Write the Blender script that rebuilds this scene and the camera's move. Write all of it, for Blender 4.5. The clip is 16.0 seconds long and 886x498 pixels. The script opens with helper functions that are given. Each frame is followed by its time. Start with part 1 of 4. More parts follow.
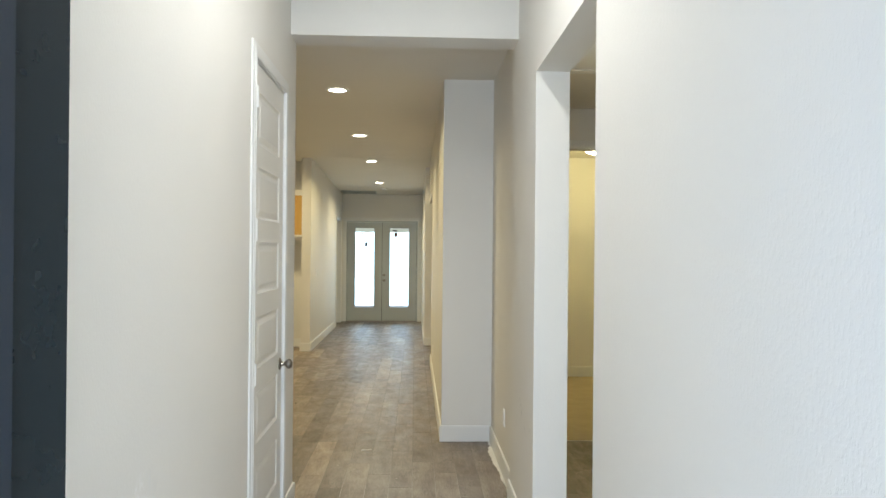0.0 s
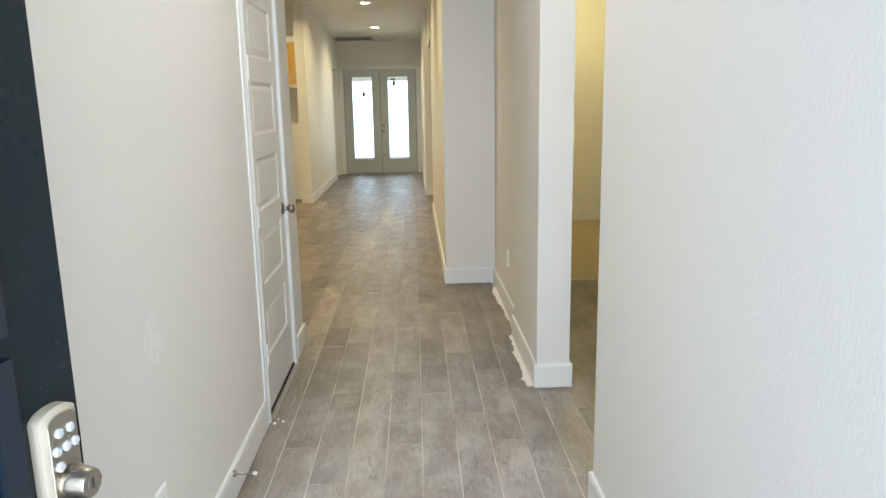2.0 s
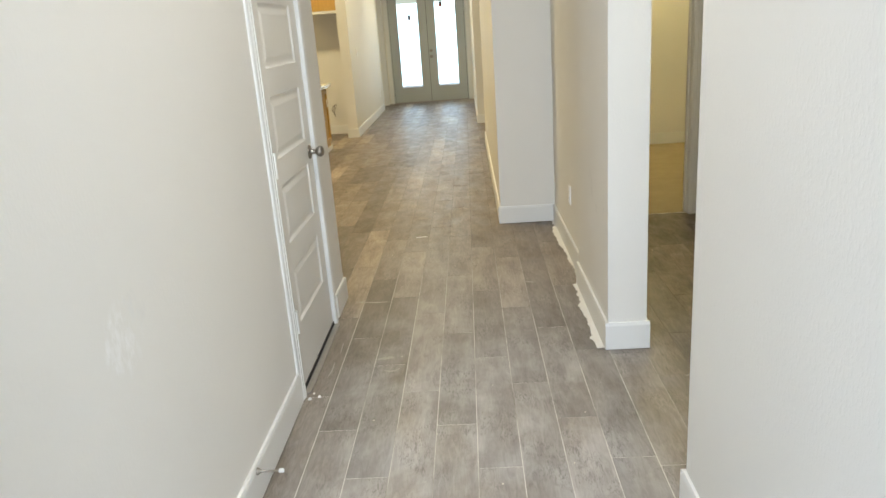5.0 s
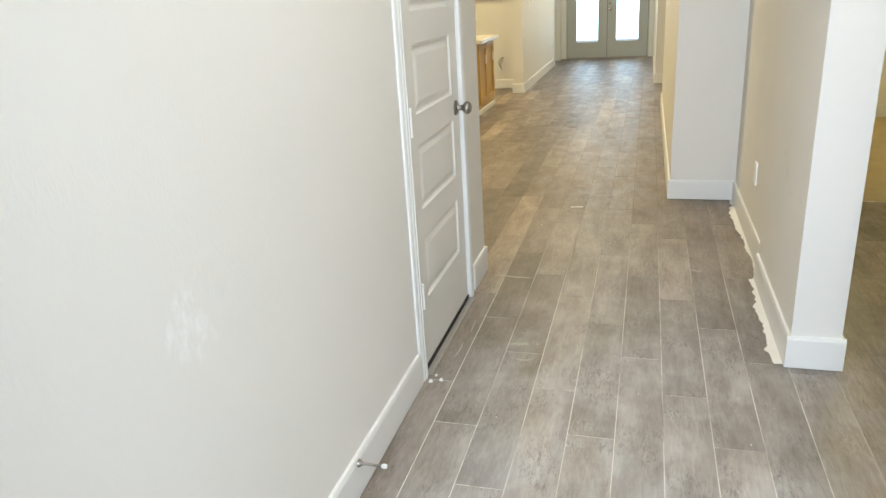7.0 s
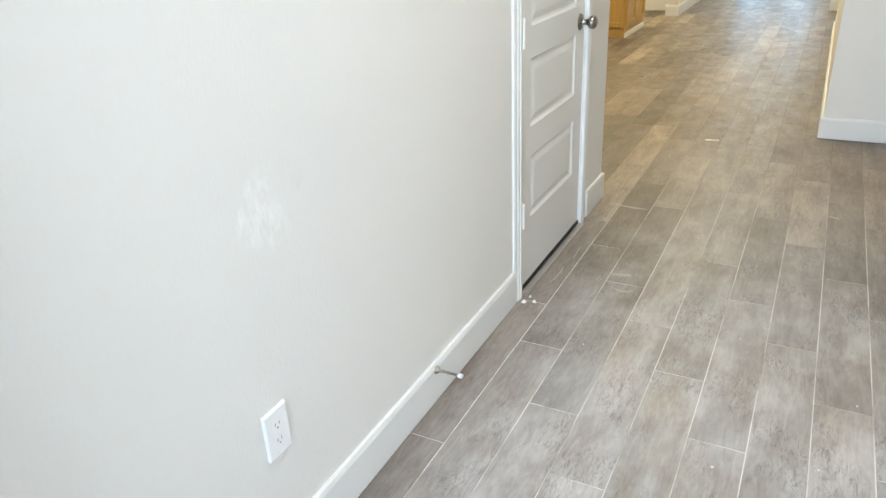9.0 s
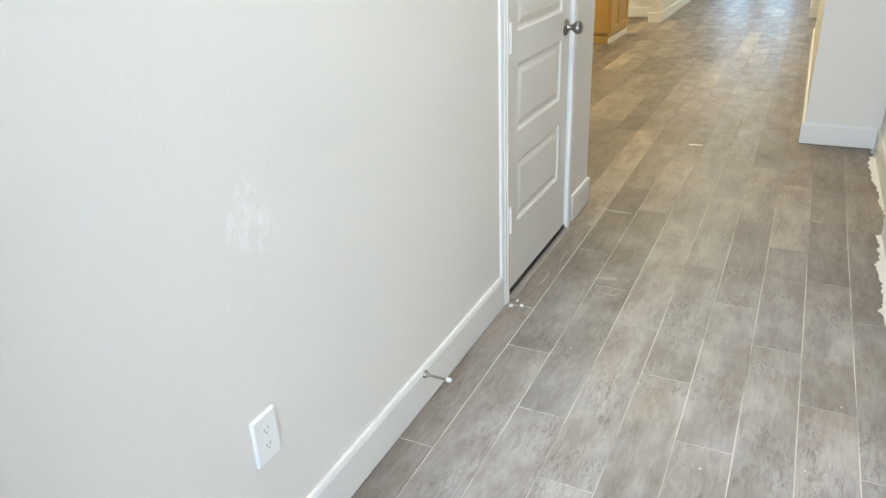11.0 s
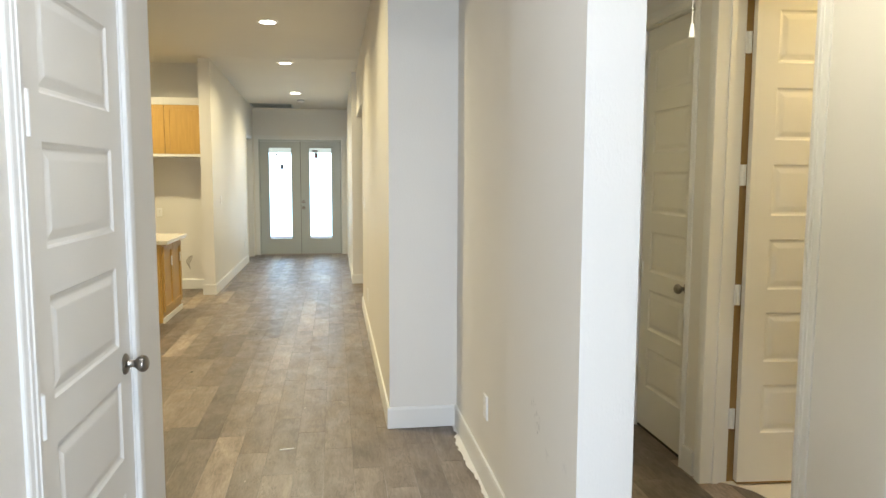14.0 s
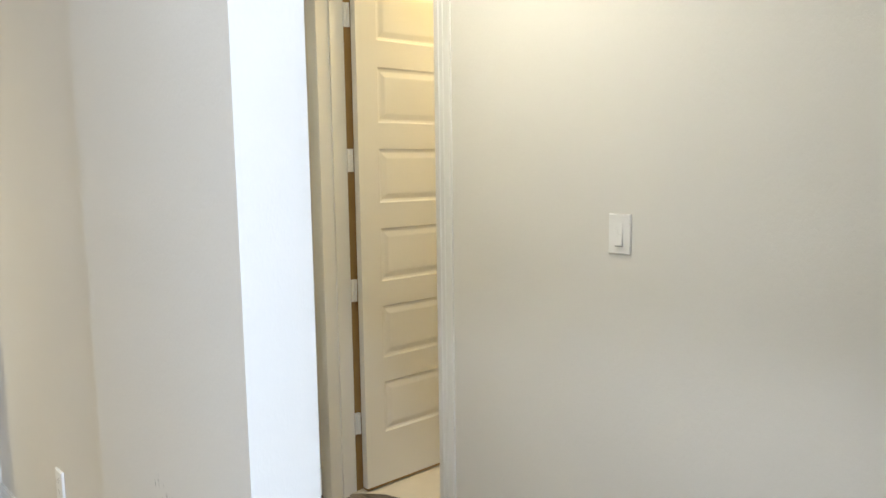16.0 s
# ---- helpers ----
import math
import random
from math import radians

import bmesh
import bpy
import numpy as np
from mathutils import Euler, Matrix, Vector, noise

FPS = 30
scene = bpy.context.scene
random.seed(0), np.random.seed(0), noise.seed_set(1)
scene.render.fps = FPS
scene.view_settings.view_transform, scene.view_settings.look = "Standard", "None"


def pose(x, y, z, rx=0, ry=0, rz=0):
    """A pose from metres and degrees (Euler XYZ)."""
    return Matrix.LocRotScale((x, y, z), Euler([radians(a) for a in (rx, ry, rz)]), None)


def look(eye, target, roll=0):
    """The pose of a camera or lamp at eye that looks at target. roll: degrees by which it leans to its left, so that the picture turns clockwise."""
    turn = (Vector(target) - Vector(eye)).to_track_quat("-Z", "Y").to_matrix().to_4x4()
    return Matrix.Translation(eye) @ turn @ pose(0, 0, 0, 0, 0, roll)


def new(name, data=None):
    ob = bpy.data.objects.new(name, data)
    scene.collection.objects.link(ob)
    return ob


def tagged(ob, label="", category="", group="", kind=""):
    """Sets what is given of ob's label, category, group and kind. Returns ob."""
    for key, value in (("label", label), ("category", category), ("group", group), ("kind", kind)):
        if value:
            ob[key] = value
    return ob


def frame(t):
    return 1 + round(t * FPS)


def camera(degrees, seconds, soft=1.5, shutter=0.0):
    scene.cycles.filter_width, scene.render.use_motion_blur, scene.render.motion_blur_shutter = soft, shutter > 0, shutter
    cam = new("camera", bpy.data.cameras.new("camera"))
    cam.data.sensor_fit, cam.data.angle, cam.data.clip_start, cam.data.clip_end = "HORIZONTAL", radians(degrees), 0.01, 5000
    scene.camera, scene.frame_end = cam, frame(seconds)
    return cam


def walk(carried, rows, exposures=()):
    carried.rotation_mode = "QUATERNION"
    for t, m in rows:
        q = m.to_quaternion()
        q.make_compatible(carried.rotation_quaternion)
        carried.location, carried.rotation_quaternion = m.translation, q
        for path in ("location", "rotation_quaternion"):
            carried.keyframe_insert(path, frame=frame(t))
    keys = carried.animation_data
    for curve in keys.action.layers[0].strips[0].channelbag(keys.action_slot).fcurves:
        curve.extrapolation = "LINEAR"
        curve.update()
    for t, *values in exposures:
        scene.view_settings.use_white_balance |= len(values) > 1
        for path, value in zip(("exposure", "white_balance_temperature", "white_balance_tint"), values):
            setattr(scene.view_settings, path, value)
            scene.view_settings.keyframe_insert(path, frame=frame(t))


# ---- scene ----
# ---- camera ----
cam = camera(63.54, 16.0)
# seconds, eye, (yaw, pitch, lean)
PATH = [
    (0, (1.397, -0.004, 1.565), (-2.21, 0.11, 0.52)),
    (0.5, (1.400, 0.013, 1.532), (-2.37, -3.56, 0.44)),
    (1, (1.400, 0.032, 1.516), (-2.36, -6.86, 0.06)),
    (1.5, (1.386, 0.043, 1.501), (-2.26, -9.51, -0.22)),
    (2, (1.391, 0.056, 1.486), (-2.06, -11.59, -0.99)),
    (2.5, (1.386, 0.056, 1.480), (-1.83, -13.40, -1.81)),
    (3, (1.402, 0.090, 1.466), (-0.85, -14.91, -2.51)),
    (3.5, (1.416, 0.196, 1.456), (1.30, -15.86, -2.57)),
    (3.7, (1.427, 0.247, 1.462), (2.44, -16.02, -2.39)),
    (5.8, (1.430, 0.746, 1.443), (3.03, -17.86, -4.91)),
    (6, (1.413, 0.776, 1.431), (3.38, -18.01, -5.21)),
    (6.5, (1.397, 0.862, 1.415), (7.84, -18.90, -5.09)),
    (7, (1.447, 0.957, 1.411), (16.40, -19.84, -3.42)),
    (7.5, (1.505, 1.006, 1.392), (23.28, -21.16, -2.58)),
    (8, (1.544, 1.015, 1.384), (26.48, -22.76, -2.94)),
    (8.5, (1.554, 1.002, 1.370), (27.72, -24.06, -3.22)),
    (9, (1.558, 1.015, 1.363), (28.31, -25.20, -2.86)),
    (9.2, (1.555, 1.011, 1.359), (28.70, -25.62, -2.70)),
    (11.3, (1.548, 1.009, 1.360), (25.91, -24.40, -2.37)),
    (11.5, (1.511, 1.054, 1.377), (22.03, -23.46, -1.99)),
    (12, (1.422, 1.168, 1.432), (10.81, -18.67, -3.10)),
    (12.5, (1.376, 1.266, 1.490), (3.13, -13.85, -3.40)),
    (13, (1.326, 1.372, 1.513), (0.34, -10.65, -1.34)),
    (13.5, (1.332, 1.509, 1.526), (-2.50, -7.73, 0.28)),
    (14, (1.309, 1.658, 1.522), (-8.61, -5.85, 0.20)),
    (14.5, (1.197, 1.826, 1.526), (-20.44, -6.05, -1.54)),
    (15, (1.147, 1.965, 1.519), (-30.25, -7.40, -1.68)),
    (15.5, (1.195, 2.135, 1.510), (-36.45, -7.48, -1.04)),
    (16, (1.297, 2.312, 1.521), (-44.75, -6.99, -0.77)),
]
walk(cam, [(t, pose(*eye, 90 + p, 0, w) @ pose(0, 0, 0, 0, 0, r)) for t, eye, (w, p, r) in PATH],
     exposures=[(0, -0.10, 6000, 7), (3.5, 0.05, 6150, 8), (6.0, 0.18, 6150, 8), (8.5, 0.44, 5750, 8), (11.5, 0.31, 5750, 7), (13.0, 0.23, 5950, 8), (14.0, 0.31, 5800, 9), (15.0, 0.32, 5600, 10), (16.0, 0.42, 5500, 10)])

# ---- world and daylight ----
world = bpy.data.worlds.new("daylight")
scene.world = world
world.use_nodes = True
wn = world.node_tree.nodes
sky = wn.new("ShaderNodeTexSky")
sky.sky_type = "NISHITA"
sky.sun_disc = False
sky.sun_elevation, sky.sun_rotation = radians(48), radians(140)
world.node_tree.links.new(sky.outputs[0], wn["Background"].inputs[0])
wn["Background"].inputs[1].default_value = 0.15


def lamp(name, kind, m, energy, color, size=0.2, size_y=None, spread=180):
    data = bpy.data.lights.new(name, kind)
    data.energy, data.color = energy, color
    if kind == "AREA":
        data.size = size
        data.spread = radians(spread)
        if size_y:
            data.shape, data.size_y = "RECTANGLE", size_y
        else:
            data.shape = "DISK"
    elif kind == "POINT":
        data.shadow_soft_size = size
    ob = new(name, data)
    ob.matrix_world = m
    return ob


sun = bpy.data.lights.new("sun", "SUN")
sun.energy, sun.angle, sun.color = 3.0, radians(0.5), (1, 0.95, 0.88)
sun_ob = new("sun", sun)
sun_ob.matrix_world = look((0, 0, 20), (-6, 14, 0))
# daylight coming in at the open front door and at the glazed doors
lamp("entry_daylight", "AREA", look((1.34, -0.50, 1.25), (0.98, 3.0, 1.0)), 47, (0.84, 0.92, 1.0), 0.95, 2.2, 120)
lamp("glazed_door_daylight", "AREA", look((0.67, 15.95, 1.2), (0.67, 12.5, 0.0)), 20, (0.62, 0.84, 1.0), 1.4, 1.9, 130)
WARM = (1.0, 0.79, 0.41)

# ---- materials ----


def mat(name):
    m = bpy.data.materials.new(name)
    m.use_nodes = True
    nt = m.node_tree
    return m, nt, nt.nodes["Principled BSDF"]


def nd(nt, kind, **kw):
    n = nt.nodes.new("ShaderNode" + kind)
    for k, v in kw.items():
        n.inputs[k].default_value = v
    return n


def mapped(nt, src, sx, sy, sz):
    mp = nt.nodes.new("ShaderNodeMapping")
    mp.inputs["Scale"].default_value = (sx, sy, sz)
    nt.links.new(src, mp.inputs["Vector"])
    return mp.outputs[0]


def noise_at(nt, vec, scale, detail=4, rough=0.55, dist=0.0):
    n = nd(nt, "TexNoise", Scale=scale, Detail=detail, Roughness=rough, Distortion=dist)
    nt.links.new(vec, n.inputs["Vector"])
    return n.outputs["Fac"]


def ramp(nt, fac, stops):
    r = nt.nodes.new("ShaderNodeValToRGB")
    r.color_ramp.elements[0].position, r.color_ramp.elements[0].color = stops[0][0], (*stops[0][1], 1)
    r.color_ramp.elements[1].position, r.color_ramp.elements[1].color = stops[-1][0], (*stops[-1][1], 1)
    for p, c in stops[1:-1]:
        r.color_ramp.elements.new(p).color = (*c, 1)
    nt.links.new(fac, r.inputs[0])
    return r.outputs[0]


def mixc(nt, fac, a, b, blend="MIX"):
    n = nt.nodes.new("ShaderNodeMix")
    n.data_type, n.blend_type = "RGBA", blend
    for sock, v in ((n.inputs[0], fac), (n.inputs[6], a), (n.inputs[7], b)):
        if isinstance(v, bpy.types.NodeSocket):
            nt.links.new(v, sock)
        elif isinstance(v, tuple):
            sock.default_value = (*v, 1)
        else:
            sock.default_value = v
    return n.outputs[2]


def maths(nt, op, a, b=0.0, clamp=False):
    n = nt.nodes.new("ShaderNodeMath")
    n.operation, n.use_clamp = op, clamp
    for sock, v in ((n.inputs[0], a), (n.inputs[1], b)):
        if isinstance(v, bpy.types.NodeSocket):
            nt.links.new(v, sock)
        else:
            sock.default_value = v
    return n.outputs[0]


def bump(nt, bsdf, height, strength, dist):
    b = nd(nt, "Bump", Strength=strength, Distance=dist)
    nt.links.new(height, b.inputs["Height"])
    nt.links.new(b.outputs[0], bsdf.inputs["Normal"])


def place_of(nt):
    return nt.nodes.new("ShaderNodeNewGeometry").outputs["Position"]


def paint(name, color, peel=0.24, rough=0.62, marks=(), grit=42, cut=0.80, cap=1.0):
    """Rolled wall paint over orange-peel texture. marks: (centre, radius, colour, strength) of smudges and patches."""
    m, nt, b = mat(name)
    pos = place_of(nt)
    broad = noise_at(nt, pos, 1.3, 3)
    col = mixc(nt, broad, tuple(c * 0.965 for c in color), tuple(min(1, c * 1.03) for c in color))
    fine = noise_at(nt, pos, 55, 3)
    col = mixc(nt, maths(nt, "MULTIPLY", fine, 0.06), col, tuple(c * 0.8 for c in color))
    for centre, radius, colour, strength in marks:
        d = nt.nodes.new("ShaderNodeVectorMath")
        d.operation = "DISTANCE"
        nt.links.new(pos, d.inputs[0])
        d.inputs[1].default_value = centre
        ragged = noise_at(nt, mapped(nt, pos, 1, 1.0, 0.45), grit, 5, 0.7)
        near = maths(nt, "SUBTRACT", 1.0, maths(nt, "DIVIDE", d.outputs["Value"], radius), True)
        near = maths(nt, "MINIMUM", near, cap)
        f = maths(nt, "MULTIPLY", maths(nt, "SUBTRACT", maths(nt, "ADD", near, ragged), cut), 4.0 * strength, True)
        f = maths(nt, "MULTIPLY", f, maths(nt, "GREATER_THAN", near, 0.0))
        col = mixc(nt, f, col, colour)
    nt.links.new(col, b.inputs["Base Color"])
    rg = maths(nt, "MULTIPLY_ADD", noise_at(nt, pos, 3, 2), 0.12)
    rg.node.inputs[2].default_value = rough - 0.06
    nt.links.new(rg, b.inputs["Roughness"])
    h = noise_at(nt, mapped(nt, pos, 1, 1, 0.5), 125, 3, 0.6)
    h = maths(nt, "SMOOTH_MIN", h, 0.56)
    h.node.inputs[2].default_value = 0.08
    bump(nt, b, h, peel, 0.004)
    return m


WALL = (0.77, 0.752, 0.710)
M_WALL = paint("wall_paint", WALL)
M_WALL_ENTRY = paint("entry_wall_paint", WALL, 0.26, 0.62, [
    ((0.655, 1.985, 0.86), 0.14, (0.80, 0.79, 0.76), 1.0), ((0.655, 1.970, 0.86), 0.105, (0.85, 0.84, 0.82), 0.9),
    ((0.655, 2.05, 0.90), 0.08, (0.70, 0.69, 0.665), 0.6)], 48, 0.85, 0.42)
M_WALL_SCUFF = paint("scuffed_wall_paint", WALL, 0.3, 0.62, [
    ((2.0, 4.0, 0.665), 0.075, (0.14, 0.13, 0.12), 2.5), ((2.0, 4.06, 0.72), 0.05, (0.20, 0.19, 0.18), 2.5),
    ((2.0, 3.89, 0.59), 0.04, (0.30, 0.29, 0.28), 2.5), ((2.0, 3.70, 0.62), 0.04, (0.25, 0.24, 0.23), 2.5)], 90, 1.01, 0.45)
M_WALL_ROUGH = paint("textured_wall_paint", WALL, 0.36, 0.6)
M_CEIL = paint("ceiling_paint", (0.77, 0.745, 0.685), 0.5, 0.8)
M_TRIM = paint("trim_paint", (0.79, 0.79, 0.77), 0.015, 0.42)
M_DOOR = paint("door_paint", (0.79, 0.78, 0.745), 0.05, 0.36)
M_GDOOR = paint("grey_door_paint", (0.46, 0.49, 0.475), 0.04, 0.35)


def plank_material(name, island):
    """Grey-brown wood-look porcelain with grain along y, cloudy tone, knots and a film of building dust."""
    m, nt, b = mat(name)
    pos = place_of(nt)
    if island:
        rnd = nt.nodes.new("ShaderNodeNewGeometry").outputs["Random Per Island"]
    else:
        rnd = nt.nodes.new("ShaderNodeObjectInfo").outputs["Random"]
    comb = nt.nodes.new("ShaderNodeCombineXYZ")
    nt.links.new(maths(nt, "MULTIPLY", rnd, 37.0), comb.inputs[0])
    nt.links.new(maths(nt, "MULTIPLY", rnd, 91.0), comb.inputs[1])
    add = nt.nodes.new("ShaderNodeVectorMath")
    nt.links.new(pos, add.inputs[0])
    nt.links.new(comb.outputs[0], add.inputs[1])
    v = add.outputs[0]
    cloud = noise_at(nt, mapped(nt, v, 1.5, 0.6, 1), 4.2, 5, 0.62, 0.5)
    grain = noise_at(nt, mapped(nt, v, 5, 0.8, 1), 8.0, 7, 0.68, 1.6)
    fibre = noise_at(nt, mapped(nt, v, 3.6, 0.9, 1), 26.0, 5, 0.72, 1.3)
    stain = noise_at(nt, mapped(nt, v, 1.3, 0.8, 1), 7.0, 6, 0.70, 0.25)
    patch = noise_at(nt, mapped(nt, v, 1.2, 0.7, 1), 5.5, 3, 0.5, 0.3)
    base = ramp(nt, cloud, [(0.30, (0.108, 0.087, 0.070)), (0.5, (0.152, 0.127, 0.106)), (0.68, (0.200, 0.173, 0.149))])
    base = mixc(nt, 0.26, base, ramp(nt, grain, [(0.36, (0.070, 0.056, 0.045)), (0.50, (0.165, 0.140, 0.118)), (0.64, (0.27, 0.240, 0.210))]))
    # open-grain figure, only in places
    worn = maths(nt, "MULTIPLY", maths(nt, "SUBTRACT", patch, 0.46, True), 8.0, True)
    figure = maths(nt, "MULTIPLY", maths(nt, "SUBTRACT", 0.51, fibre, True), 7.0, True)
    dark = maths(nt, "MULTIPLY", maths(nt, "SUBTRACT", 0.45, stain, True), 3.6, True)
    base = mixc(nt, maths(nt, "MULTIPLY", dark, 0.85), base, (0.100, 0.083, 0.070))
    tone = ramp(nt, rnd, [(0.0, (0.62, 0.56, 0.51)), (0.16, (1.06, 1.02, 0.98)), (0.30, (0.76, 0.74, 0.73)), (0.48, (1.22, 1.18, 1.13)), (0.64, (0.80, 0.73, 0.66)), (0.82, (1.06, 1.02, 0.98)), (0.92, (1.34, 1.28, 1.21)), (1.0, (1.55, 1.48, 1.38))])
    base = mixc(nt, 1.0, base, tone, "MULTIPLY")
    # film of building dust, wiped and smeared
    dust = noise_at(nt, pos, 1.7, 6, 0.62, 0.6)
    smear = noise_at(nt, mapped(nt, pos, 1.0, 0.6, 1), 8, 5, 0.62, 0.6)
    both = maths(nt, "ADD", maths(nt, "MULTIPLY", dust, 0.8), maths(nt, "MULTIPLY", smear, 0.6))
    film = maths(nt, "MULTIPLY", maths(nt, "SUBTRACT", both, 0.37, True), 1.6, True)
    # the film thins towards the side passage, the left wall and deeper in
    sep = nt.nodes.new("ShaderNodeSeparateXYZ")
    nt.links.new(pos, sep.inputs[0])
    film_side = maths(nt, "DIVIDE", maths(nt, "SUBTRACT", 2.50, sep.outputs[0]), 0.70, True)
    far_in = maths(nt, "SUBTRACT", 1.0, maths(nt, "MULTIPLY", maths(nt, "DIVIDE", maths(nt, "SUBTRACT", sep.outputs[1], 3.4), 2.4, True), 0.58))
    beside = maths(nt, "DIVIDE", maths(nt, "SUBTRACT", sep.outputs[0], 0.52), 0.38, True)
    film_side = maths(nt, "MULTIPLY", film_side, maths(nt, "MAXIMUM", beside, 0.3))
    film = maths(nt, "MULTIPLY", maths(nt, "MULTIPLY", maths(nt, "MINIMUM", film, 0.75), film_side), far_in)
    # film colour warms with depth: cool entry daylight and warm lamplight painted in
    film_tint = mixc(nt, maths(nt, "MULTIPLY", maths(nt, "SUBTRACT", 1.0, far_in), 1.7), (0.475, 0.475, 0.485), (0.47, 0.405, 0.335))
    base = mixc(nt, film, base, film_tint)
    base = mixc(nt, 0.28, base, tone, "MULTIPLY")
    # smoky print and long streaks of each board
    smoke = noise_at(nt, mapped(nt, v, 2.2, 0.55, 1), 4.4, 3, 0.52, 0.6)
    base = mixc(nt, 1.0, base, ramp(nt, smoke, [(0.30, (0.80, 0.785, 0.77)), (0.5, (1.0, 0.995, 0.99)), (0.70, (1.14, 1.14, 1.14))]), "MULTIPLY")
    base = mixc(nt, 1.0, base, ramp(nt, grain, [(0.34, (0.89, 0.88, 0.87)), (0.62, (1.06, 1.06, 1.06))]), "MULTIPLY")
    base = mixc(nt, maths(nt, "MULTIPLY", maths(nt, "MULTIPLY", worn, figure), 0.55), base, (0.092, 0.078, 0.067))
    specks = noise_at(nt, pos, 62, 2, 0.5)
    base = mixc(nt, maths(nt, "MULTIPLY", maths(nt, "SUBTRACT", specks, 0.745, True), 8, True), base, (0.55, 0.53, 0.49))
    nt.links.new(base, b.inputs["Base Color"])
    rg = maths(nt, "MULTIPLY_ADD", maths(nt, "SUBTRACT", smear, 0.3, True), 0.7)
    rg.node.inputs[2].default_value = 0.30
    nt.links.new(rg, b.inputs["Roughness"])
    bump(nt, b, grain, 0.12, 0.003)
    return m


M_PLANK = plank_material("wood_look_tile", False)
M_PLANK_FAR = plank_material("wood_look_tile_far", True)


def plain(name, color, rough=0.5, metal=0.0, vary=0.12, scale=12.0, bmp=0.05, stretch=(1, 1, 1), spec=0.5):
    m, nt, b = mat(name)
    v = mapped(nt, place_of(nt), *stretch)
    f = noise_at(nt, v, scale, 4)
    nt.links.new(mixc(nt, f, tuple(c * (1 - vary) for c in color), tuple(min(1, c * (1 + vary)) for c in color)), b.inputs["Base Color"])
    b.inputs["Metallic"].default_value = metal
    b.inputs["Specular IOR Level"].default_value = spec
    rg = maths(nt, "MULTIPLY_ADD", noise_at(nt, v, scale * 3, 3), 0.16)
    rg.node.inputs[2].default_value = max(0.02, rough - 0.08)
    nt.links.new(rg, b.inputs["Roughness"])
    if bmp:
        bump(nt, b, noise_at(nt, v, scale * 5, 3), bmp, 0.002)
    return m


M_GROUT, nt_, b_ = mat("grout")
p_ = place_of(nt_)
f_ = maths(nt_, "MULTIPLY", maths(nt_, "SUBTRACT", noise_at(nt_, mapped(nt_, p_, 3.2, 0.8, 1), 2.2, 5, 0.65), 0.33, True), 5.0, True)
sep_ = nt_.nodes.new("ShaderNodeSeparateXYZ")
nt_.links.new(p_, sep_.inputs[0])
f_ = maths(nt_, "MULTIPLY", f_, maths(nt_, "DIVIDE", maths(nt_, "SUBTRACT", 5.6, sep_.outputs[1]), 1.6, True))
f_ = maths(nt_, "MULTIPLY", f_, maths(nt_, "DIVIDE", maths(nt_, "SUBTRACT", 2.3, sep_.outputs[0]), 0.3, True))
nt_.links.new(mixc(nt_, f_, (0.20, 0.175, 0.15), (0.70, 0.68, 0.64)), b_.inputs["Base Color"])
b_.inputs["Roughness"].default_value = 0.9
M_NICKEL = plain("aged_nickel", (0.30, 0.275, 0.245), 0.30, 1.0, 0.15, 30, 0.0)
M_SATIN = plain("satin_nickel", (0.36, 0.325, 0.27), 0.30, 1.0, 0.06, 30, 0.0)
M_NAVY = plain("dark_front_door_paint", (0.005, 0.0095, 0.012), 0.26, 0, 0.2, 6, 0.0, spec=0.26)
# Glossier copy of the door paint, tinted blue for the sky sheen on mouldings.
M_NAVY_TRIM = plain("door_paint_sky_sheen", (0.006, 0.011, 0.018), 0.16, 0, 0.1, 8, 0.0, spec=0.45)
M_BEZEL = plain("pale_nickel_rim", (0.42, 0.375, 0.30), 0.42, 0.3, 0.06, 30, 0.0)
M_SLOT = plain("shaded_slots", (0.34, 0.33, 0.32), 0.6, 0, 0.05, 30, 0.0)
M_BROWN_EDGE = plain("brown_edge_strip", (0.30, 0.185, 0.065), 0.8, 0, 0.25, 9, 0.1, (1, 1, 0.3))
M_DUST = plain("dried_plaster_dust", (0.40, 0.38, 0.35), 0.9, 0, 0.3, 60, 0.2)
M_PLASTIC = plain("white_plastic", (0.87, 0.87, 0.86), 0.3, 0, 0.02, 20, 0.0)
M_KEY = plain("pale_key_buttons", (0.40, 0.41, 0.43), 0.35, 0, 0.04, 50, 0.0)
# Near-black painted in for shaded gaps and recesses; dark crumbs use it too.
M_DARK = plain("gap_shade_and_crumb", (0.02, 0.018, 0.016), 0.7, 0, 0.2, 20, 0.0)
M_MAPLE = plain("maple_veneer", (0.50, 0.315, 0.090), 0.36, 0, 0.22, 6, 0.06, (6, 6, 0.6))
M_STONE = plain("pale_counter_stone", (0.66, 0.61, 0.52), 0.22, 0, 0.1, 45, 0.0)
M_TAN = plain("tan_subfloor", (0.42, 0.345, 0.215), 0.85, 0, 0.2, 5, 0.3)
M_CREAM = plain("cream_paper", (0.70, 0.655, 0.56), 0.75, 0, 0.08, 9, 0.25)
M_PAPER = plain("torn_white_paper", (0.78, 0.765, 0.73), 0.7, 0, 0.05, 25, 0.3)
M_RUBBER = plain("white_rubber", (0.75, 0.75, 0.74), 0.6, 0, 0.03, 20, 0.0)
M_THRESH = plain("grey_threshold", (0.36, 0.34, 0.32), 0.4, 0.4, 0.15, 30, 0.1)
M_CONC = plain("patio_concrete", (0.55, 0.54, 0.51), 0.85, 0, 0.12, 3, 0.2)
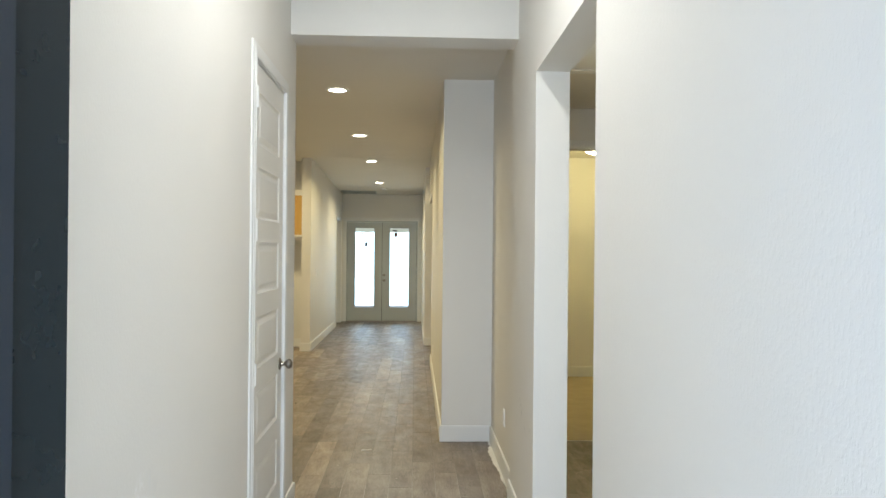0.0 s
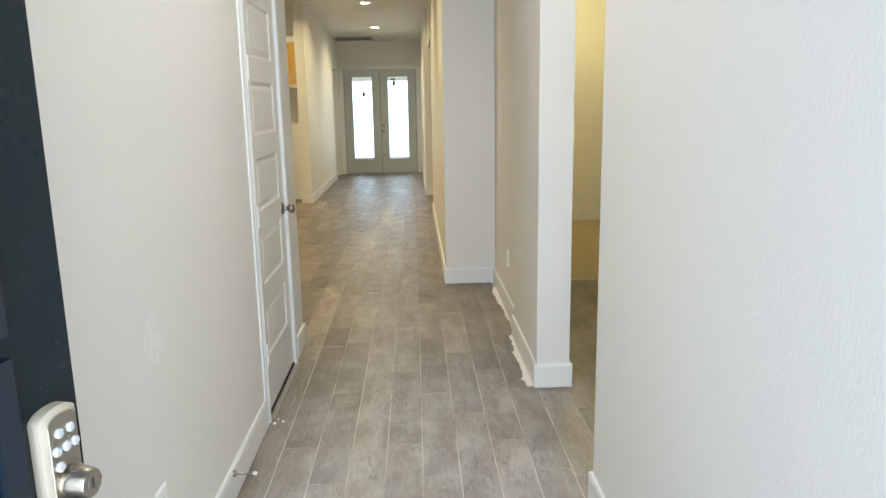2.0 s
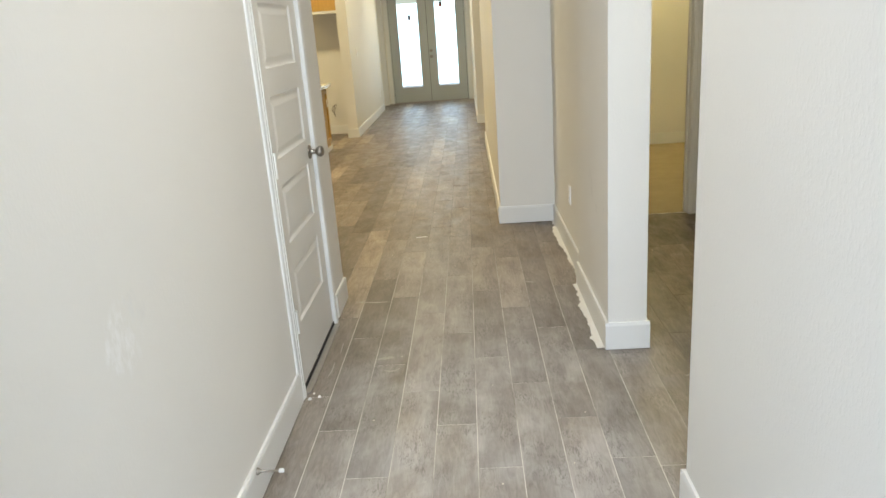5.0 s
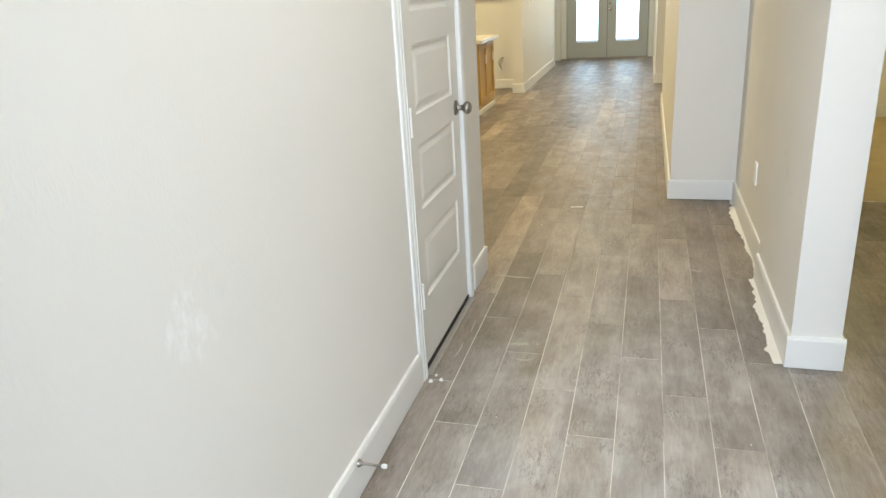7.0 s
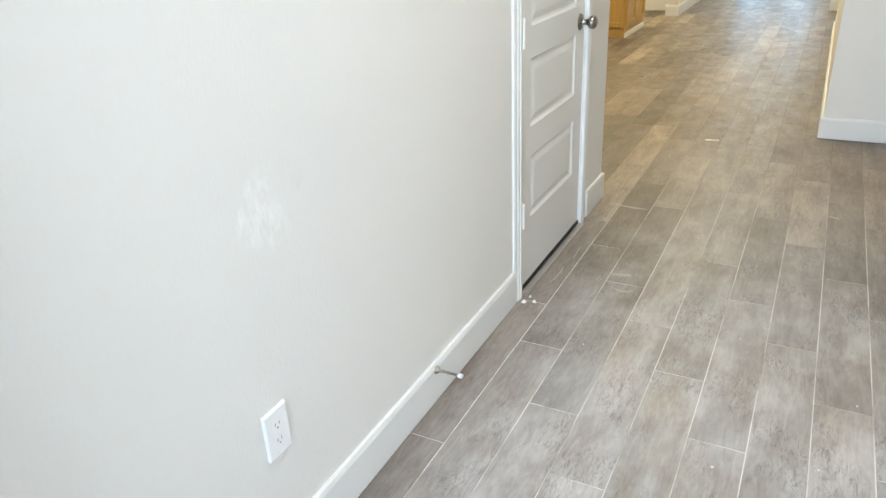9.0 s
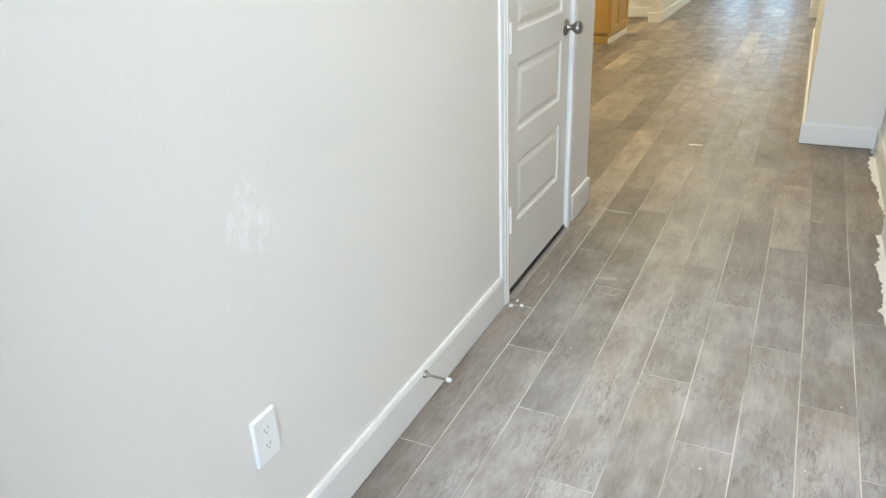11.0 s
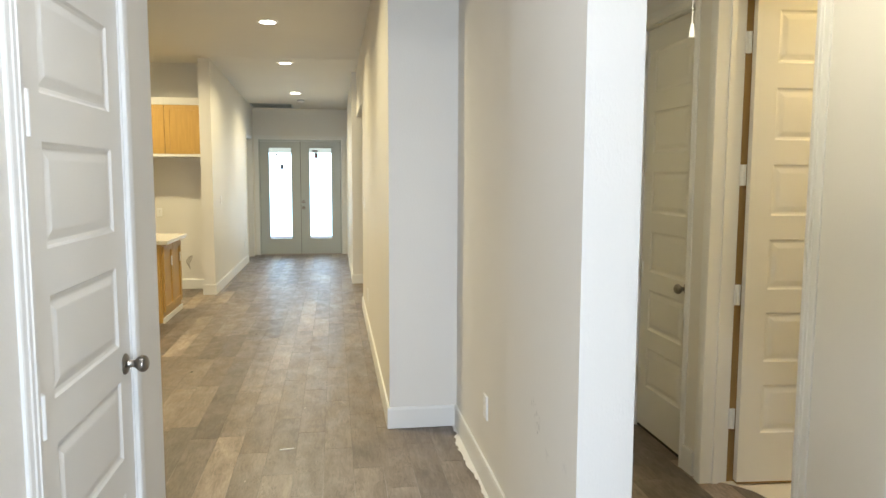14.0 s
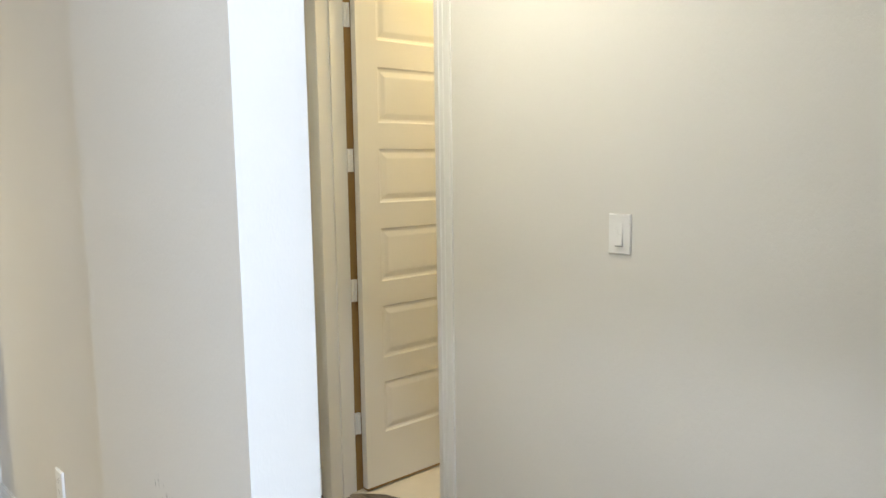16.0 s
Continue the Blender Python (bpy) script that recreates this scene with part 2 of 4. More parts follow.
M_LAWN = plain("dry_lawn", (0.24, 0.24, 0.13), 0.9, 0, 0.3, 1.5, 0.3)
M_LABEL = plain("printed_sticker", (0.10, 0.09, 0.10), 0.5, 0, 0.4, 90, 0.0)
M_RED = plain("red_print", (0.45, 0.08, 0.08), 0.5, 0, 0.2, 60, 0.0)
# Flat blue of the door lite: sky reflection put into its colour.
M_BLUE = plain("blue_sky_reflection", (0.03, 0.16, 0.42), 0.25, 0, 0.2, 8, 0.0)

M_GLASS, nt_, b_ = mat("clear_glass")
b_.inputs["Transmission Weight"].default_value = 1.0
b_.inputs["Roughness"].default_value = 0.02
b_.inputs["IOR"].default_value = 1.45


def glow(name, color, strength):
    m, nt, b = mat(name)
    b.inputs["Base Color"].default_value = (0.8, 0.78, 0.72, 1)
    b.inputs["Emission Color"].default_value = (*color, 1)
    b.inputs["Emission Strength"].default_value = strength
    return m


M_LENS = glow("lit_lens", (1.0, 0.90, 0.72), 14)
M_GLOBE = glow("lit_opal_glass", (1.0, 0.86, 0.62), 9)

# ---- building helpers ----


def bx(bm, x0, x1, y0, y1, z0, z1, m=None):
    vs = [bm.verts.new((x, y, z)) for z in (z0, z1) for x, y in ((x0, y0), (x1, y0), (x1, y1), (x0, y1))]
    fs = [(3, 2, 1, 0), (4, 5, 6, 7), (0, 1, 5, 4), (1, 2, 6, 5), (2, 3, 7, 6), (3, 0, 4, 7)]
    for f in fs:
        bm.faces.new([vs[i] for i in f])
    if m is not None:
        bmesh.ops.transform(bm, matrix=m, verts=vs)
    return vs


def cyl(bm, r0, r1, z0, z1, m=None, n=24):
    """A capped cone or cylinder along z."""
    out = bmesh.ops.create_cone(bm, cap_ends=True, segments=n, radius1=r0, radius2=r1, depth=z1 - z0,
                                matrix=(m or Matrix()) @ Matrix.Translation((0, 0, (z0 + z1) / 2)))
    return out["verts"]


def lathe(bm, profile, m=None, n=28):
    """profile: (radius, height) turned about z, closed at both ends where the radius is 0."""
    rings = []
    for r, z in profile:
        if r < 1e-5:
            rings.append([bm.verts.new((0, 0, z))])
        else:
            rings.append([bm.verts.new((r * math.cos(2 * math.pi * i / n), r * math.sin(2 * math.pi * i / n), z)) for i in range(n)])
    for a, b in zip(rings, rings[1:]):
        for i in range(n):
            j = (i + 1) % n
            q = [a[i % len(a)], a[j % len(a)], b[j % len(b)], b[i % len(b)]]
            q = [v for k, v in enumerate(q) if v not in q[:k]]
            if len(q) > 2:
                bm.faces.new(q)
    if m is not None:
        bmesh.ops.transform(bm, matrix=m, verts=[v for r in rings for v in r])


def soften(bm, width, segs=2, pick=None):
    edges = [e for e in bm.edges if len(e.link_faces) == 2 and e.calc_face_angle(0) > 0.5 and (pick is None or pick(e))]
    bmesh.ops.bevel(bm, geom=edges, offset=width, segments=segs, affect="EDGES", profile=0.5)


def mesh_of(name, bm, material, smooth=False):
    me = bpy.data.meshes.new(name)
    bmesh.ops.recalc_face_normals(bm, faces=bm.faces)
    bm.to_mesh(me)
    bm.free()
    me.materials.append(material)
    if smooth:
        for p in me.polygons:
            p.use_smooth = True
        me.set_sharp_from_angle(angle=radians(40))
    return me


def part(name, bm, material, parent, label="", smooth=False):
    ob = new(name, mesh_of(name, bm, material, smooth))
    ob.parent = parent
    if label:
        ob["label"] = label
    return ob


def thing(name, label, category, m=None, group="", kind=""):
    ob = new(name)
    ob.empty_display_size = 0.1
    if m is not None:
        ob.matrix_basis = m
    return tagged(ob, label, category, group, kind)


def solid(name, bm, material, label, category, kind="structure", smooth=False, m=None):
    ob = new(name, mesh_of(name, bm, material, smooth))
    if m is not None:
        ob.matrix_basis = m
    return tagged(ob, label, category, "", kind)


def wall(name, boxes, material, label, rounds=(), radius=0.018):
    """Butted blocks of one wall; rounds: (x, y) of its bullnosed upright corners."""
    bm = bmesh.new()
    for b in boxes:
        bx(bm, *b)

    def pick(e):
        a, c = e.verts[0].co, e.verts[1].co
        if abs(a.z - c.z) < 0.3 or (a.xy - c.xy).length > 1e-4:
            return False
        return any(abs(a.x - x) < 1e-3 and abs(a.y - y) < 1e-3 for x, y in rounds)
    if rounds:
        soften(bm, radius, 4, pick)
    return solid(name, bm, material, label, "wall", smooth=True)


# ---- structure: walls ----
EYE_CEIL, HALL_CEIL, SIDE_CEIL, BASE_TOP = 3.4, 2.965, 2.74, 0.130
wall("wall_1", [(0.50, 0.655, -0.19, 3.287, -0.02, 2.455), (0.50, 0.655, 4.065, 4.42, -0.02, 2.455), (0.50, 0.655, -0.19, 4.42, 2.455, EYE_CEIL)],
     M_WALL_ENTRY, "pale warm grey painted entry wall with a patched spot", [(0.655, 4.42)])
wall_entry = wall("wall_2", [(2.02, 2.20, -0.19, 2.465, -0.02, EYE_CEIL)], M_WALL_ROUGH,
     "pale grey entry wall with coarse orange-peel texture", [(2.02, 2.465), (2.20, 2.465)])
# heavy trowelled texture stands proud along its rounded corner
cols_ = [(2.02, 2.395 + 0.0065 * i, -1.0, 0.0, min(1.0, i / 4)) for i in range(8)]
cols_ += [(2.038 - 0.018 * math.cos(a), 2.447 + 0.018 * math.sin(a), -math.cos(a), math.sin(a), 1.0) for a in [radians(90 * i / 6) for i in range(7)]]
cols_ += [(2.05, 2.465, 0.0, 1.0, 0.5), (2.06, 2.465, 0.0, 1.0, 0.0)]
bm = bmesh.new()
grid_ = []
for k in range(545):
    z = BASE_TOP + 0.006 * k
    row_ = []
    for x, y, nx, ny, f in cols_:
        lump = max(0.0, noise.noise((x * 105, y * 105, z * 80)) + 0.05) + 0.4 * max(0.0, noise.noise((x * 190, y * 190, z * 150)))
        d = -0.0006 + f * (0.0009 + 0.0019 * lump)
        row_.append(bm.verts.new((x + nx * d, y + ny * d, z)))
    grid_.append(row_)
for ra, rb in zip(grid_, grid_[1:]):
    for i in range(len(cols_) - 1):
        bm.faces.new([ra[i], ra[i + 1], rb[i + 1], rb[i]])
part("corner_texture", bm, M_WALL_ROUGH, wall_entry, "coarse trowelled texture along the corner", True)
wall("wall_3", [(2.0, 2.172, 3.593, 4.47, -0.02, 2.475), (2.0, 2.172, 2.465, 4.47, 2.475, EYE_CEIL)],
     M_WALL_SCUFF, "pale grey wall end beside the side passage opening, scuffed", [(2.0, 3.593), (2.172, 3.593), (2.0, 4.47)], 0.018)
wall("wall_4", [(2.03, 2.18, 4.47, 5.85, -0.02, EYE_CEIL), (2.03, 2.18, 5.85, 8.85, -0.02, HALL_CEIL)], M_WALL, "pale warm grey painted hall wall")
wall("wall_5", [(1.622, 2.03, 5.85, 9.86, -0.02, HALL_CEIL)], M_WALL, "pale grey projecting hall wall with rounded corners",
     [(1.622, 5.85), (1.622, 9.86)])
wall("wall_6", [(1.622, 1.75, 9.86, 11.74, 2.33, HALL_CEIL), (1.555, 1.75, 11.74, 14.30, -0.02, HALL_CEIL),
                (1.555, 1.75, 14.30, 15.15, 2.17, HALL_CEIL), (1.555, 1.75, 15.15, 15.66, -0.02, HALL_CEIL)],
     M_WALL, "pale warm hall wall beyond an open passage", [(1.555, 11.74)])
wall("wall_7", [(-0.345, -0.205, 11.02, 14.55, -0.02, HALL_CEIL), (-0.345, -0.205, 14.55, 15.40, 2.19, HALL_CEIL),
                (-0.345, -0.205, 15.40, 15.66, -0.02, HALL_CEIL)], M_WALL,
     "pale warm hall wall ending at the kitchen", [(-0.205, 11.02), (-0.345, 11.02)])
wall("wall_8", [(-0.345, -0.115, 15.66, 15.80, -0.02, HALL_CEIL), (1.455, 1.75, 15.66, 15.80, -0.02, HALL_CEIL),
                (-0.115, 1.455, 15.66, 15.80, 2.20, HALL_CEIL)], M_WALL, "pale grey end wall around glazed double doors")
wall("wall_9", [(-5.0, -0.345, 11.55, 11.70, -0.02, HALL_CEIL)], M_WALL, "pale grey kitchen back wall")
wall("wall_10", [(-5.0, 0.50, 4.27, 4.42, -0.02, HALL_CEIL)], M_WALL, "plain pale grey dining wall")
wall("wall_11", [(-5.15, -5.0, 4.27, 11.70, -0.02, HALL_CEIL)], M_WALL, "plain pale grey kitchen side wall")
wall("wall_12", [(0.50, 0.80, -0.35, -0.19, -0.02, EYE_CEIL), (1.76, 2.20, -0.35, -0.19, -0.02, EYE_CEIL),
                 (0.80, 1.76, -0.35, -0.19, 2.46, EYE_CEIL)], M_WALL, "pale grey front wall with the entrance")
wall("wall_13", [(3.10, 3.23, 2.05, 4.14, -0.02, 2.385), (3.10, 3.23, 4.87, 5.06, -0.02, 2.385), (3.10, 3.23, 5.735, 5.83, -0.02, 2.385),
                 (3.10, 3.23, 2.05, 5.83, 2.385, 2.80)], M_WALL, "pale warm grey passage wall with two doorways")
wall("wall_14", [(2.18, 2.27, 5.83, 5.95, -0.02, 2.425), (3.03, 3.23, 5.83, 5.95, -0.02, 2.425), (2.18, 3.23, 5.83, 5.95, 2.425, 2.80)],
     M_WALL, "pale grey passage end wall with a cased opening")
wall("wall_15", [(2.20, 3.23, 1.93, 2.05, -0.02, 2.80)], M_WALL, "plain pale grey passage wall")
wall("wall_16", [(2.18, 5.2, 8.88, 9.0, -0.02, 2.80), (5.08, 5.2, 5.95, 8.88, -0.02, 2.80), (3.23, 5.2, 5.83, 5.95, -0.02, 2.80)],
     M_WALL, "olive-lit plain wall of the back room")
wall("wall_17", [(3.23, 5.2, 3.2, 3.32, -0.02, 2.80), (5.08, 5.2, 3.32, 5.83, -0.02, 2.80)], M_WALL, "plain wall of the small side room")
wall("wall_18", [(1.75, 4.0, 9.60, 9.74, -0.02, HALL_CEIL), (3.86, 4.0, 9.74, 15.66, -0.02, HALL_CEIL), (1.75, 4.0, 15.66, 15.80, -0.02, HALL_CEIL)],
     M_WALL, "plain wall of the room off the hall")
wall("wall_19", [(-2.2, -2.06, 11.70, 15.80, -0.02, HALL_CEIL), (-2.06, -0.345, 15.66, 15.80, -0.02, HALL_CEIL)], M_WALL, "plain wall of the room behind the kitchen")

bm = bmesh.new()
bx(bm, 0.655, 2.0, 4.225, 4.45, 2.825, EYE_CEIL)
soften(bm, 0.016, 4, lambda e: abs(e.verts[0].co.x - e.verts[1].co.x) > 0.5 and e.verts[0].co.z < 2.9)
solid("header", bm, M_WALL, "pale painted drywall header across the hall", "header", smooth=True)


def slab(name, x0, x1, y0, y1, z0, z1, material, label, category):
    bm = bmesh.new()
    bx(bm, x0, x1, y0, y1, z0, z1)
    return solid(name, bm, material, label, category)


slab("ceiling_1", 0.50, 2.20, -0.35, 4.45, EYE_CEIL, EYE_CEIL + 0.1, M_CEIL, "pale textured entry ceiling", "ceiling")
slab("ceiling_2", -5.15, 4.0, 4.45, 15.80, HALL_CEIL, HALL_CEIL + 0.1, M_CEIL, "pale warm textured hall and kitchen ceiling", "ceiling")
slab("ceiling_3", 2.18, 5.2, 1.93, 9.0, SIDE_CEIL, SIDE_CEIL + 0.06, M_CEIL, "pale warm textured passage ceiling", "ceiling")
bm = bmesh.new()
END_CEIL = 2.77
vs_ = bx(bm, -0.345, 1.75, 10.9, 15.80, HALL_CEIL - 0.001, HALL_CEIL + 0.1)
vs_[2].co.z = vs_[3].co.z = END_CEIL - 0.005
solid("ceiling_4", bm, M_CEIL, "gently falling pale ceiling towards the glazed doors", "ceiling")

# ---- structure: ground and floors ----
slab("ground", -400, 400, -400, 400, -0.40, -0.22, M_LAWN, "dry pale lawn around the house", "ground")
bm = bmesh.new()
for b in ((0.50, 2.20, -0.35, 4.35), (2.20, 3.23, 1.93, 4.35), (3.23, 5.20, 3.20, 4.35), (-5.15, 5.20, 4.35, 9.0), (-5.15, 4.0, 9.0, 15.80)):
    bx(bm, *b, -0.2, -0.0009)
solid("floor_base", bm, M_GROUT, "pale grout bed under the floor planks", "floor")
slab("patio", -3, 5, 15.80, 22, -0.22, -0.05, M_CONC, "pale concrete patio outside the glazed doors", "patio")
slab("porch", -1, 4, -4, -0.35, -0.22, -0.03, M_CONC, "pale concrete porch outside the entrance", "porch")
slab("floor_back_room", 2.18, 5.08, 5.875, 8.88, -0.0006, 0.004, M_TAN, "tan dusty bare floor of the back room", "floor")

# ---- trim ----
BASE_H, BASE_T = 0.132, 0.014


def baseboard(a, b, side, parent_label="white painted baseboard along the wall"):
    """Along the wall line a-b (x, y); side: +1 left of the way a to b, -1 right."""
    a, b = Vector((*a, 0)), Vector((*b, 0))
    d = b - a
    length = d.length
    bm = bmesh.new()
    prof = [(0, 0.0035), (BASE_T, 0.0035), (BASE_T, BASE_H - 0.014), (BASE_T * 0.82, BASE_H - 0.005), (BASE_T * 0.7, BASE_H), (0, BASE_H)]
    ends = [[bm.verts.new((x, side * y, z)) for y, z in prof] for x in (0, length)]
    n = len(prof)
    for i in range(n):
        bm.faces.new([ends[0][i], ends[0][(i + 1) % n], ends[1][(i + 1) % n], ends[1][i]])
    bm.faces.new(ends[0])
    bm.faces.new(ends[1])
    m = Matrix.Translation(a) @ Matrix.Rotation(math.atan2(d.y, d.x), 4, "Z")
    ob = solid("baseboard", bm, M_TRIM, parent_label, "baseboard", m=m)
    return ob


T_ = BASE_T
baseboard((0.655, -0.19), (0.655, 3.224), -1)
baseboard((0.655, 4.135), (0.655, 4.42), -1, "short white baseboard beside the closet door")
baseboard((0.655 + T_, 4.42), (0.30, 4.42), -1)
baseboard((2.02, -0.19), (2.02, 2.465), 1, "white baseboard along the textured entry wall")
baseboard((2.02 - T_, 2.465), (2.20, 2.465), 1)
baseboard((2.0 - T_, 3.593), (2.172 + T_, 3.593), -1, "white baseboard wrapping the wall end")
baseboard((2.0, 3.593), (2.0, 4.47), 1, "white baseboard with a torn paper strip below it")
baseboard((2.03, 4.47), (2.03, 5.85 - T_), 1, "white baseboard with a torn paper strip below it")
baseboard((1.622 - T_, 5.85), (2.03, 5.85), -1, "white baseboard on the projecting wall")
baseboard((1.622, 5.85), (1.622, 9.86), 1)
baseboard((1.622 - T_, 9.86), (1.75, 9.86), 1)
baseboard((1.555 - T_, 11.74), (1.75, 11.74), -1)
baseboard((1.555, 11.74), (1.555, 14.22), 1)
baseboard((-0.205, 11.02), (-0.205, 14.47), -1)
baseboard((-0.345 - T_, 11.02), (-0.205 + T_, 11.02), -1)
baseboard((-5.0, 11.55), (-0.345, 11.55), -1, "white baseboard on the kitchen wall")
baseboard((2.172, 3.593), (2.172, 4.47), -1)
baseboard((2.18, 4.47), (2.18, 5.83), -1)
baseboard((3.10, 2.05), (3.10, 4.072), 1, "white baseboard below the light switch")
baseboard((3.10, 4.938), (3.10, 5.043), 1, "short white baseboard between two doorways")
baseboard((2.18, 8.88), (5.08, 8.88), -1, "white baseboard of the back room")


def casing(parent, u0, u1, ztop, width=0.068, thick=0.017, zbot=0.0, far_width=None):
    """Moulded casing round an opening u0..u1 in the local plane y = 0, standing out to -y."""
    steps = ((0.0, 0.011), (0.005, thick - 0.003), (0.026, thick), (0.029, thick - 0.003), (0.044, thick - 0.003), (0.047, thick - 0.006), (width - 0.005, 0.0095), (width, 0.007), (width, 0.0), (0.0, 0.0))

    def strip(name, f, cuts):
        bm = bmesh.new()
        rows = [[bm.verts.new(f(w, h, e)) for w, h in steps] for e in cuts]
        n = len(steps)
        for i in range(n):
            bm.faces.new([rows[0][i], rows[0][(i + 1) % n], rows[1][(i + 1) % n], rows[1][i]])
        bm.faces.new(rows[0])
        bm.faces.new(rows[1])
        part(name, bm, M_TRIM, parent)
    strip("side_casing", lambda w, h, e: (u0 - w, -h, zbot if e == 0 else ztop + w), (0, 1))
    k = (far_width or width) / width
    strip("side_casing", lambda w, h, e: (u1 + w * k, -h, zbot if e == 0 else ztop + w), (0, 1))
    strip("head_casing", lambda w, h, e: ((u0 - w) if e == 0 else (u1 + w * k), -h, ztop + w), (0, 1))


def jamb(parent, u0, u1, ztop, depth, t=0.018, stop=0.045):
    for name, b in (("side_jamb", (u0 - t, u0, 0, depth, 0, ztop)), ("side_jamb", (u1, u1 + t, 0, depth, 0, ztop)), ("head_jamb", (u0 - t, u1 + t, 0, depth, ztop, ztop + t))):
        bm = bmesh.new()
        bx(bm, *b)
        if name == "side_jamb":
            u = u0 if b[1] == u0 else u1 - 0.011
            bx(bm, u, u + 0.011, stop, stop + 0.03, 0, ztop)
        part(name, bm, M_TRIM, parent)


def door_leaf(name, w, h, parent, material, n=6, t=0.036, stile=0.112, low=0.262, pitch=0.3555, ph=0.246, label=""):
    """A moulded leaf in x 0..w, y 0..t, z 0..h with n raised panels on both faces."""
    bm = bmesh.new()
    zs = [(low + i * pitch, low + i * pitch + ph) for i in range(n)]

    def quad(*pts):
        bm.faces.new([bm.verts.new(p) for p in pts])
    for y, s in ((0.0, 1), (t, -1)):
        def q(x0, x1, z0, z1):
            if z1 - z0 > 1e-5:
                quad((x0, y, z0), (x1, y, z0), (x1, y, z1), (x0, y, z1))
        q(0, stile, 0, h)
        q(w - stile, w, 0, h)
        last = 0.0
        for z0, z1 in zs + [(h, h)]:
            q(stile, w - stile, last, z0)
            last = z1
        for z0, z1 in zs:
            rings = []
            for inset, d in ((0, 0), (0.007, 0.006), (0.016, 0.008), (0.022, 0.007), (0.040, 0.0025), (0.046, 0.002)):
                x0, x1, a, b = stile + inset, w - stile - inset, z0 + inset, z1 - inset
                rings.append([(x0, y + s * d, a), (x1, y + s * d, a), (x1, y + s * d, b), (x0, y + s * d, b)])
            for r0, r1 in zip(rings, rings[1:]):
                for i in range(4):
                    j = (i + 1) % 4
                    quad(r0[i], r0[j], r1[j], r1[i])
            quad(*rings[-1])
    quad((0, 0, 0), (0, t, 0), (0, t, h), (0, 0, h))
    quad((w, 0, 0), (w, t, 0), (w, t, h), (w, 0, h))
    quad((0, 0, 0), (w, 0, 0), (w, t, 0), (0, t, 0))
    quad((0, 0, h), (w, 0, h), (w, t, h), (0, t, h))
    bmesh.ops.remove_doubles(bm, verts=bm.verts, dist=1e-5)
    return part(name, bm, material, parent, label)


def knob(parent, m, material=None):
    """A round passage knob; m carries local z out of the leaf."""
    bm = bmesh.new()
    lathe(bm, [(0.0, 0), (0.033, 0), (0.033, 0.004), (0.028, 0.009), (0.014, 0.012), (0.0115, 0.02), (0.0115, 0.030), (0.017, 0.036),
               (0.025, 0.044), (0.0275, 0.053), (0.025, 0.062), (0.018, 0.069), (0.009, 0.072), (0.006, 0.0715), (0.0, 0.0705)], m)
    part("knob", bm, material or M_NICKEL, parent, "aged nickel knob", True)


def hinges(parent, x, y, zs, material):
    for z in zs:
        bm = bmesh.new()
        cyl(bm, 0.008, 0.008, z - 0.05, z + 0.05, Matrix.Translation((x, y - 0.009, 0)), 12)
        bx(bm, x, x + 0.026, y - 0.002, y + 0.0055, z - 0.048, z + 0.048)
        part("hinge", bm, material, parent, "painted hinge")


# closet door in the entry wall: local x runs along +y of the place, local -y faces the entry
d1 = thing("door_1", "closed off-white six-panel door with aged nickel knob", "door", pose(0.655, 3.305, 0, 0, 0, 90), kind="structure")
jamb(d1, 0.0, 0.742, 2.437, 0.155)
casing(d1, -0.006, 0.748, 2.443)
leaf = door_leaf("door_leaf", 0.736, 2.412, d1, M_DOOR)
leaf.matrix_basis = pose(0.003, 0.004, 0.022)
knob(leaf, pose(0.673, 0.0, 0.908, 90, 0, 0))
hinges(leaf, -0.002, -0.006, (0.31, 0.965, 1.63, 2.24), M_TRIM)
bm = bmesh.new()
bx(bm, 0.0, 0.742, -0.030, -0.002, 0.0, 0.007)
soften(bm, 0.003, 2)
part("threshold", bm, M_THRESH, d1, "worn grey threshold strip")
# near-black strip drawn in for the shade below the closet leaf
bm = bmesh.new()
bx(bm, 0.0, 0.742, 0.000, 0.030, 0.0005, 0.0205)
part("gap_shade", bm, M_DARK, d1, "dark strip standing for the shade under the leaf")
bm = bmesh.new()
bx(bm, 0.50, 0.52, 3.30, 4.07, 0, 2.46)
solid("wall_20", bm, M_WALL, "plain closet lining behind the door", "wall")

# passage doors, local -y faces the passage
d2 = thing("door_2", "closed off-white six-panel linen closet door", "door", pose(3.10, 5.735, 0, 0, 0, -90), kind="structure")
jamb(d2, 0.018, 0.657, 2.367, 0.13, stop=0.076)
casing(d2, 0.012, 0.660, 2.373, width=0.068, far_width=0.032)
leaf = door_leaf("door_leaf", 0.633, 2.345, d2, M_DOOR, low=0.252, pitch=0.346, ph=0.238, stile=0.105)
leaf.matrix_basis = pose(0.021, 0.036, 0.020)
knob(leaf, pose(0.572, 0.0, 0.915, 90, 0, 0))
hinges(leaf, -0.002, -0.006, (0.30, 0.95, 1.58, 2.18), M_TRIM)
# same dark strip for the shade below the linen leaf
bm = bmesh.new()
bx(bm, 0.018, 0.657, 0.040, 0.072, 0.0, 0.019)
part("gap_shade", bm, M_DARK, d2, "dark strip standing for the shade under the leaf")
bm = bmesh.new()
bx(bm, 3.245, 3.26, 5.0, 5.80, 0, 2.46)
solid("wall_21", bm, M_WALL, "plain closet lining", "wall")
d3 = thing("door_3", "off-white six-panel door standing open into a lit room", "door", pose(3.10, 4.87, 0, 0, 0, -90), kind="structure")
jamb(d3, 0.018, 0.712, 2.367, 0.13, stop=0.05)
